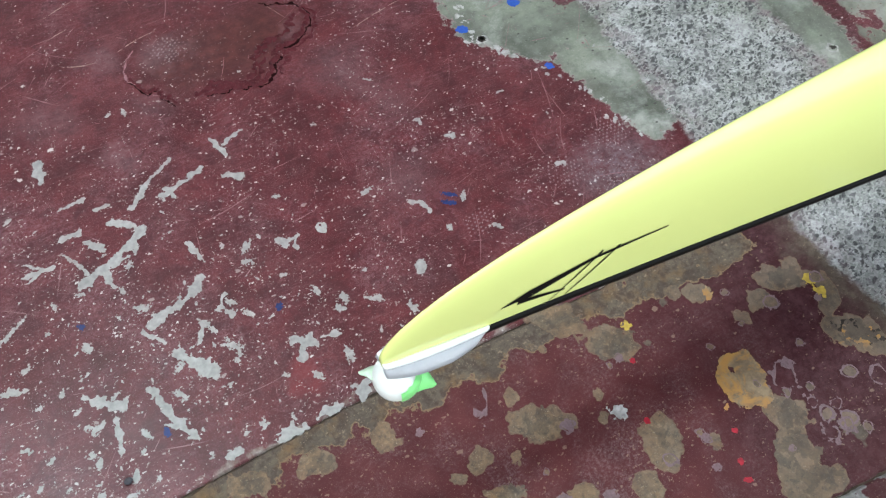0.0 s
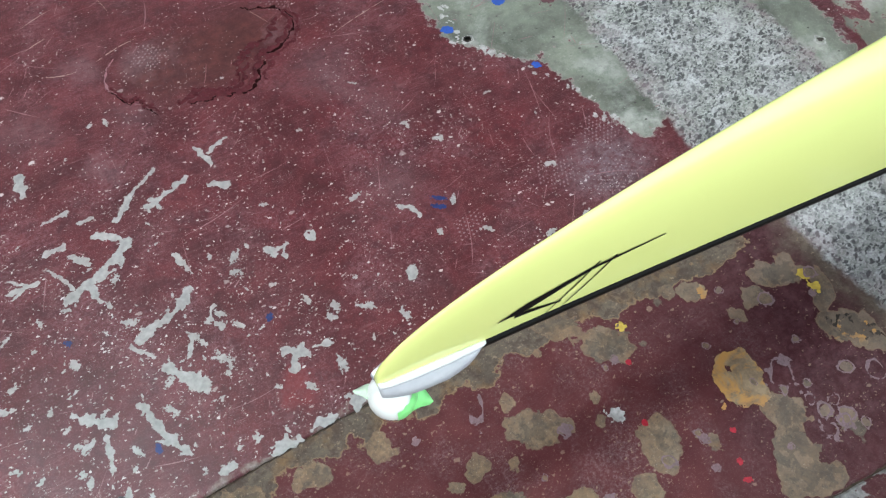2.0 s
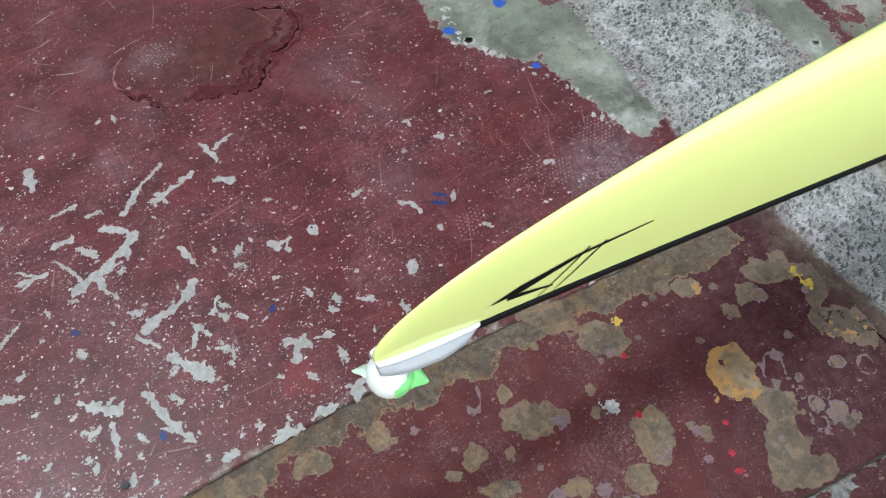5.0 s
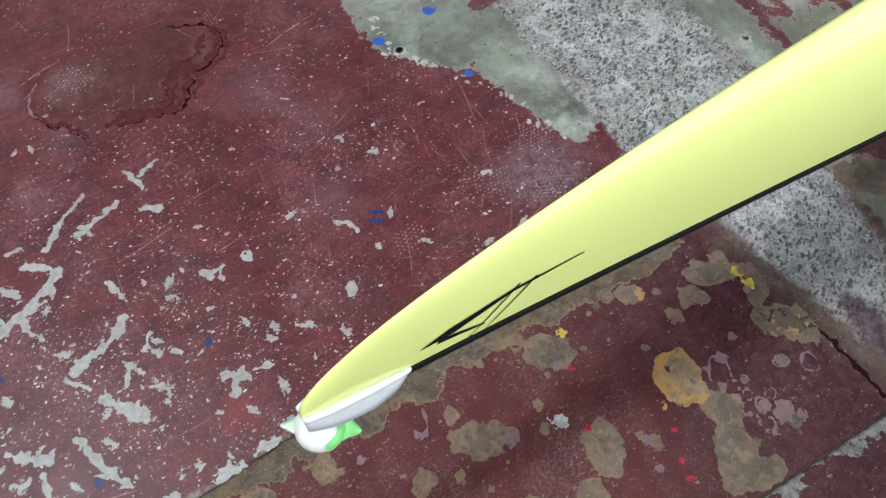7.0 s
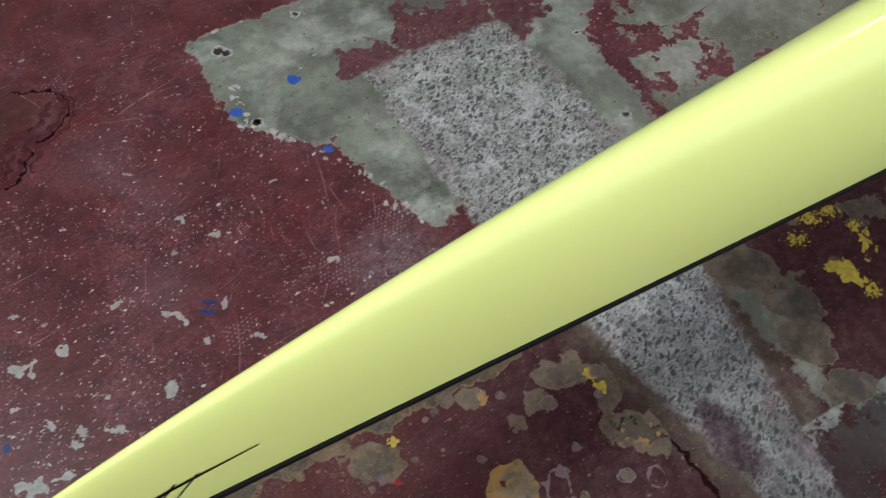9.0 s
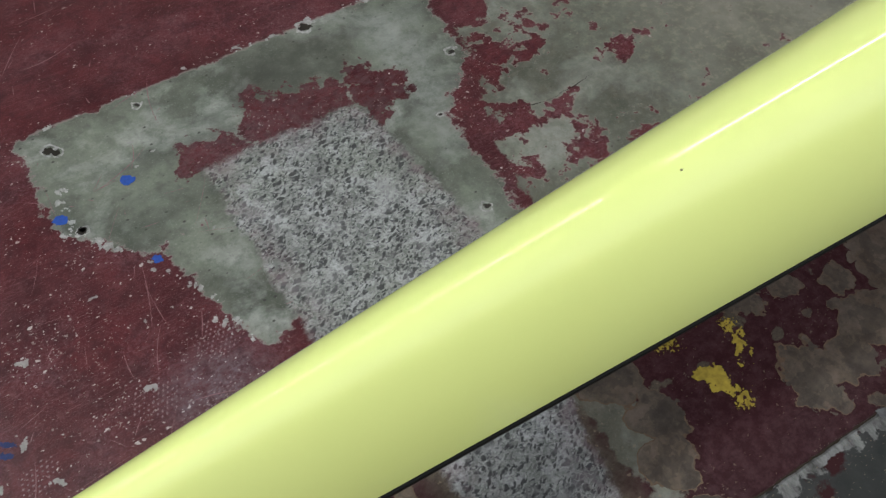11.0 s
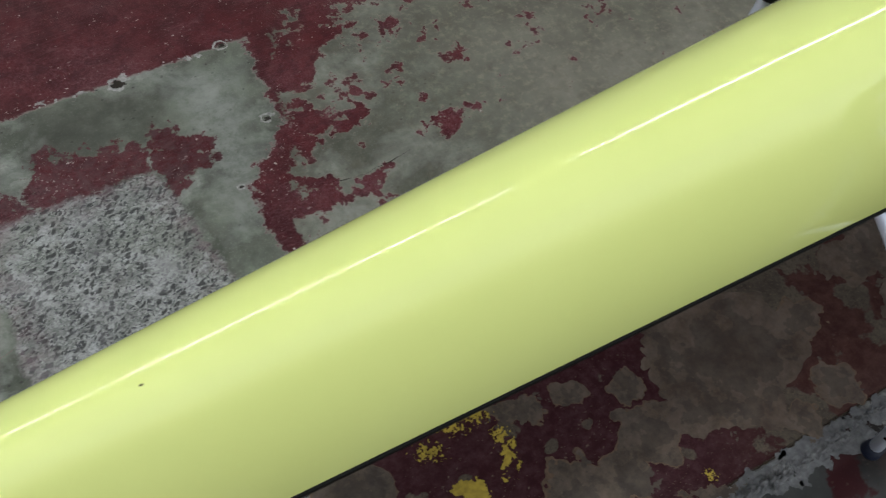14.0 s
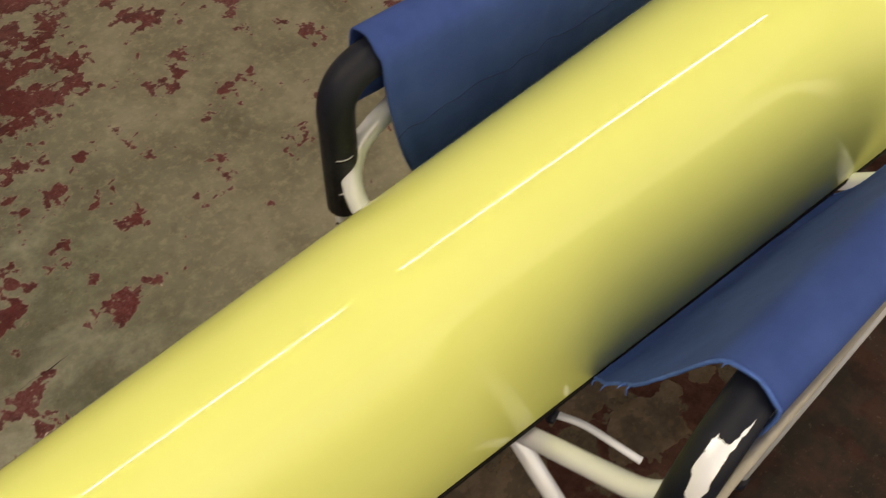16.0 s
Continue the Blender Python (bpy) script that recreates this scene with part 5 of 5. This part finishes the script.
every = CHIP_STROKES_0 + CHIP_STROKES_1 + CHIP_STROKES_2 + CHIP_STROKES_3
for number in sorted({q[0] for q in every}):
    stroke_chip([q[1:] for q in every if q[0] == number], 2.3 * number + 0.7)
STAINS.sort(key=lambda r: r[2])
marks("stain_rim", [r for r in STAINS if r[2] < 0.15], STAIN_EDGE, 0.0004, 0.32, 0.30, None, 0.065, 1.0, 3)
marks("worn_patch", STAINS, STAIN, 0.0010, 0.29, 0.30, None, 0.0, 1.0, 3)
marks("patch_core", [(x + 0.004, y - 0.003, a * 0.72, b * 0.70, c + 20) for x, y, a, b, c in STAINS if a > 0.06], STAIN_CORE, 0.0016, 0.75, 0.5, None, -0.1, 1.6, 4)
marks("ring_mark", RINGS_0, DUST, 0.0008, 0.45, 0.3, 0.83)
marks("primer_patch", ORANGES, ORANGE, 0.0016, 0.6, 0.4)
marks("grease_spot", GREASE, SOOT, 0.0015, 0.7, 0.4)
marks("yellow_paint_patch", YELLOWS[:5], YELLOW_PAINT, 0.0017, 0.5, 0.3)
marks("yellow_paint_patch", YELLOWS[5:], YELLOW_PAINT, 0.0018, 1.3, 0.5, None, -0.25, 2.2)
marks("blue_mark", BLUES[:3] + BLUES[7:8], BLUE_TAPE, 0.0014, 0.3, 0.2)
marks("blue_mark", BLUES[3:7] + BLUES[8:], DARK_BLUE, 0.0016, 0.5, 0.2)
marks("red_paint_dot", RED_DOTS, RED_DOT, 0.0019, 0.35, 0.2)
marks("plaster_chip", WHITES, WHITE_CHIP, 0.0020, 0.7, 0.4)


marks("scuff_mark", SCUFFS, DUST, 0.0020, 0.9, 0.5)

# small loose flakes of missing paint, thick towards the open end
rng = random.Random(7)
verts, faces = [], []
for k in range(800):
    x, y = rng.uniform(-0.65, 0.95), rng.uniform(0.27, 1.15)
    near = max(0.0, 1 - ((x + 0.25) ** 2 / 0.30 + (y - 0.45) ** 2 / 0.18))
    if rng.random() > 0.10 + 0.9 * near:
        continue
    size = 0.004 + 0.015 * rng.random() ** 2.3
    v, f = film(x, y, size * rng.uniform(1.0, 2.2), size * 0.8, rng.uniform(0, 180), 0.0002 + 0.0000004 * k, 0.7, 0.4, k * 0.77)
    faces += [[i + len(verts) for i in face] for face in f]
    verts += v
tagged(film_part("paint_flakes", (verts, faces), CHIP, floor, "many small pale chips in the maroon paint"), "", "", "", "stuff")
# small worn spots with a pale rim on the near slab
for k in range(34):
    x, y = rng.uniform(0.12, 1.0), rng.uniform(-0.25, 0.15)
    size = 0.010 + 0.020 * rng.random() ** 2
    film_part("worn_spot", film(x, y, size * rng.uniform(1.0, 1.4), size, rng.uniform(0, 180), 0.0020 + 0.00001 * k, 0.30, 0.3, 3.3 * k + 1, 0.0, None, 1.0, 3), STAIN if k % 3 else DUST, floor)
    film_part("spot_rim", film(x, y, size * 1.35, size * 1.25, rng.uniform(0, 180), 0.0024 + 0.00001 * k, 0.30, 0.3, 3.3 * k + 1, 0.0, 0.72, 1.0, 3), DUST, floor)
# pale crumbs and flakes along the broken edge of the paint
verts, faces = [], []
EDGE = [(0.71, 1.10), (0.69, 0.98), (0.80, 0.85), (0.87, 0.70), (0.90, 0.54)]
for k in range(84):
    if k % 3 == 0:
        x, y = rng.uniform(0.72, 1.72), 1.283 + rng.gauss(0, 0.006)
    else:
        i = rng.randrange(4)
        t = rng.random()
        x, y = EDGE[i][0] + (EDGE[i + 1][0] - EDGE[i][0]) * t - abs(rng.gauss(0, 0.014)), EDGE[i][1] + (EDGE[i + 1][1] - EDGE[i][1]) * t - abs(rng.gauss(0, 0.015))
    size = 0.0035 + 0.011 * rng.random() ** 2.6
    v, f = film(x, y, size * rng.uniform(1.0, 2.0), size, rng.uniform(0, 180), 0.0007 + 0.0000004 * k, 0.5, 0.4, k * 0.91)
    faces += [[i + len(verts) for i in face] for face in f]
    verts += v
tagged(film_part("edge_flakes", (verts, faces), WHITE_CHIP, floor, "pale crumbs along the broken paint edge"), "", "", "", "stuff")
# fine scratches
verts, faces = [], []
for k in range(290):
    x, y = rng.uniform(-0.7, 1.0), rng.uniform(0.27, 1.75)
    turn, length = rng.choice((-28, 14, 52, 75)) + rng.gauss(0, 14), 0.012 + 0.15 * rng.random() ** 3.5
    bend, w = rng.gauss(0, 0.03), rng.uniform(0.0003, 0.0008)
    row = []
    for i in range(9):
        t = i / 8
        a = radians(turn) + bend * (t - 0.5) * 4
        u, side = (t - 0.5) * length, w * (0.25 + math.sin(math.pi * t)) * (0.6 + 0.8 * rng.random())
        px, py = x + math.cos(a) * u, y + math.sin(a) * u
        row.append(len(verts))
        verts += [(px - math.sin(a) * side, py + math.cos(a) * side, 0.00028), (px + math.sin(a) * side, py - math.cos(a) * side, 0.00028)]
    faces += [[a, a + 1, b + 1, b] for a, b in zip(row, row[1:])]
tagged(film_part("scratches", (verts, faces), SCRATCH, floor, "fine pale scratches in the maroon paint"), "", "", "", "stuff")


def long_scratch(x0, y0, x1, y1, w, bow):
    """One long thin scratch with a slight bow, broken in places."""
    verts, faces = [], []
    d = Vector((x1 - x0, y1 - y0, 0))
    side = Vector((-d.y, d.x, 0)).normalized()
    for i in range(25):
        t = i / 24
        c = Vector((x0, y0, 0.0003)) + d * t + side * (bow * 4 * t * (1 - t) + 0.0012 * noise.noise((i * 0.5, x0 * 9, 3)))
        half = side * w * (0.2 + math.sin(math.pi * t)) * (0.5 + 0.9 * abs(noise.noise((i * 0.8, y0 * 9, 6))))
        verts += [tuple(c - half), tuple(c + half)]
        if i and noise.noise((i * 0.45, x1 * 20, 2)) > -0.28:
            faces.append([2 * i - 2, 2 * i - 1, 2 * i + 1, 2 * i])
    film_part("scratch", (verts, faces), LONG_SCRATCH, floor)


for row in ((0.420, 1.137, 0.599, 1.185, 0.0011, 0.003), (-0.237, 1.498, -0.156, 1.530, 0.0012, 0.002), (-0.238, 1.324, -0.157, 1.302, 0.0016, -0.006),
            (-0.248, 1.420, -0.194, 1.440, 0.0012, 0.001), (-0.109, 1.310, -0.003, 1.342, 0.0013, 0.005), (-0.049, 1.525, -0.034, 1.451, 0.0007, 0.001), (0.263, 1.317, 0.300, 1.239, 0.0006, 0.001)):
    long_scratch(*row)


def shoe_print(x, y, turn, columns, rows):
    """A dusty print of a patterned sole: small lozenges in staggered rows."""
    verts, faces = [], []
    c, s = math.cos(radians(turn)), math.sin(radians(turn))
    for i in range(columns):
        for j in range(rows):
            if math.hypot((i + 0.5) / columns - 0.5, (j + 0.5) / rows - 0.5) > 0.5 - 0.08 * rng.random() or rng.random() < 0.14:
                continue
            u, v, r = (i - columns / 2 + 0.5 * (j % 2)) * 0.0105, (j - rows / 2) * 0.0085, 0.0027 * rng.uniform(0.55, 1.0)
            k = len(verts)
            verts += [(x + c * (u + a) - s * (v + b), y + s * (u + a) + c * (v + b), 0.00022) for a, b in ((-r * 1.4, 0), (0, -r), (r * 1.4, 0), (0, r))]
            faces.append([k, k + 1, k + 2, k + 3])
    film_part("shoe_print", (verts, faces), PRINT, floor, "dusty print of a patterned sole")


shoe_print(0.004, 1.269, 40, 10, 11)
shoe_print(0.445, 0.510, 20, 8, 8)
shoe_print(0.787, 0.470, 30, 11, 9)
shoe_print(0.824, 0.590, 55, 9, 12)
shoe_print(0.675, 0.535, 65, 9, 12)
shoe_print(0.345, 1.30, 30, 6, 8)


def ridge(name, points, material, width, height, wander=0.006, least=0.03):
    """A ragged low ridge along the path."""
    pts = []
    for a, b in zip(points, points[1:]):
        for k in range(14):
            t = k / 14
            x, y = a[0] + (b[0] - a[0]) * t, a[1] + (b[1] - a[1]) * t
            pts.append((x + wander * (noise.noise((x * 45, y * 45, 1)) + 0.6 * noise.noise((x * 170, y * 170, 4))), y + wander * (noise.noise((x * 45, y * 45, 9)) + 0.6 * noise.noise((x * 170, y * 170, 7))), 0.0))
    bm = bmesh.new()
    rows = []
    for k, p in enumerate(pts):
        a, b = Vector(pts[max(k - 1, 0)]), Vector(pts[min(k + 1, len(pts) - 1)])
        d = (b - a).normalized()
        s = Vector((-d.y, d.x, 0)) * width * max(least, 0.35 + 1.5 * noise.noise((k * 0.21, 2, width * 99)))
        h = height * (0.5 + abs(noise.noise((k * 0.23, 7, 1))))
        c = Vector(p)
        rows.append([bm.verts.new(c - s), bm.verts.new(c - s * 0.3 + Vector((0, 0, h))), bm.verts.new(c + s * 0.3 + Vector((0, 0, h * 0.7))), bm.verts.new(c + s)])
    for a, b in zip(rows, rows[1:]):
        for k in range(3):
            bm.faces.new((a[k], b[k], b[k + 1], a[k + 1]))
    part(name, bm, material, floor)


RIM = [(0.254, 1.321), (0.282, 1.304), (0.313, 1.294), (0.338, 1.281), (0.353, 1.258), (0.351, 1.213), (0.340, 1.197), (0.317, 1.174), (0.278, 1.153), (0.243, 1.151), (0.233, 1.139),
       (0.242, 1.124), (0.220, 1.116), (0.210, 1.088), (0.184, 1.063), (0.162, 1.066), (0.145, 1.071), (0.125, 1.067), (0.112, 1.080), (0.083, 1.078), (0.059, 1.085), (0.042, 1.088)]
TEAR = [(-0.109, 1.209), (-0.102, 1.189), (-0.080, 1.148), (-0.066, 1.158), (-0.057, 1.152), (-0.057, 1.124), (-0.044, 1.112), (-0.030, 1.088)]
ridge("lifted_paint_edge", RIM, CRACK, 0.0040, 0.0009, 0.007, 0.42)
ridge("lifted_paint_edge", TEAR, CRACK, 0.0026, 0.0007, 0.006, 0.35)
ridge("lifted_paint_edge", [(x - 0.006, y + 0.008) for x, y in RIM[4:]], PAINT_SKIN, 0.011, 0.0085, 0.009, 0.40)
ridge("lifted_paint_edge", [(x - 0.019, y + 0.023) for x, y in RIM[12:]], PAINT_SKIN, 0.010, 0.0070, 0.016, 0.25)
ridge("lifted_paint_edge", [(x - 0.034, y + 0.036) for x, y in RIM[5:20]], PAINT_SKIN, 0.012, 0.0045, 0.020, 0.10)
ridge("lifted_paint_edge", [(x + 0.010, y - 0.011) for x, y in RIM[3:14]], PAINT_SKIN, 0.008, 0.0045, 0.010, 0.15)
ridge("lifted_paint_edge", [(x + 0.004, y + 0.010) for x, y in TEAR], PAINT_SKIN, 0.008, 0.0045, 0.007, 0.3)
ridge("paint_curl", [(-0.071, 1.303), (-0.095, 1.276), (-0.110, 1.244), (-0.111, 1.211), (-0.086, 1.184)], SCRATCH, 0.0030, 0.0020, 0.003, 0.35)
ridge("open_joint", [(1.035, -0.095), (1.043, -0.135), (1.046, -0.185), (1.048, -0.235), (1.050, -0.290)], CRACK, 0.009, 0.002, 0.008, 0.35)
ridge("hair_crack", [(1.69, 0.765), (1.80, 0.742), (1.95, 0.757)], CRACK, 0.0012, 0.0006, 0.004)

# crumbled concrete along the joint beside the trestle
def rubble(x, y, length, width, turn, seed):
    """A band of broken concrete with a rough, stony top."""
    c, s = math.cos(radians(turn)), math.sin(radians(turn))
    cell = 0.003
    nx, ny = int(length * 1.2 / cell), int(width * 1.8 / cell)

    def uv(i, j):
        return i * cell - length * 0.6, j * cell - width * 0.9

    def field(i, j):
        u, v = uv(i, j)
        return 1 - max(abs(2 * u / length), abs(2 * v / width)) + 0.9 * noise.fractal(Vector((u * 24, v * 24, seed)), 0.8, 2.1, 4)

    def place(i, j):
        u, v = uv(i, j)
        h = 0.0012 + 0.022 * max(0, 0.75 - abs(2 * v / width)) * abs(noise.fractal(Vector((u * 45, v * 70, seed + 5)), 0.7, 2.2, 4))
        return (x + c * u - s * v, y + s * u + c * v, h)
    film_part("rubble_edge", contour(field, nx, ny, place), RUBBLE, floor, "crumbled pale concrete along the joint")


for x, length, width, seed in ((1.93, 0.16, 0.030, 1), (2.08, 0.20, 0.050, 4), (2.26, 0.24, 0.060, 7), (2.46, 0.18, 0.045, 9)):
    rubble(x, joint_near(x) - width * 0.62, length, width, -2, seed)

# anchor holes
for x, y, r in ((0.704, 0.972, 0.011), (1.670, 1.004, 0.015), (1.397, 1.268, 0.022), (1.532, 0.843, 0.007), (0.716, 1.215, 0.016), (1.673, 1.283, 0.014), (1.47, 0.565, 0.012), (0.700, 0.969, 0.014), (0.730, 1.201, 0.013), (0.937, 1.241, 0.01)):
    rim = film_part("anchor_hole", film(x, y, r * 2.5, r * 2.3, 0, 0.0009, 0.22, 0.3, x + y, 0.05, 0.74), WHITE_CHIP, floor, "old anchor hole with a pale rim")
    film_part("hole_fill", film(x + r * 0.15, y, r * 1.35, r * 1.25, 0, 0.0010, 0.35, 0.3, x), SOOT, rim)

bm = bmesh.new()
bmesh.ops.create_icosphere(bm, subdivisions=3, radius=0.008, matrix=Matrix.Translation((-0.374, 0.298, 0.0055)) @ Matrix.Diagonal((1, 0.8, 0.75, 1)))
for v in bm.verts:
    v.co += v.co.normalized() * 0.0015 * noise.noise(v.co * 260)
tagged(part("pebble", bm, plain("dark_pebble", (0.04, 0.04, 0.045), 0.7, 0, 0.4, 300)), "small dark pebble lying on the floor", "pebble")
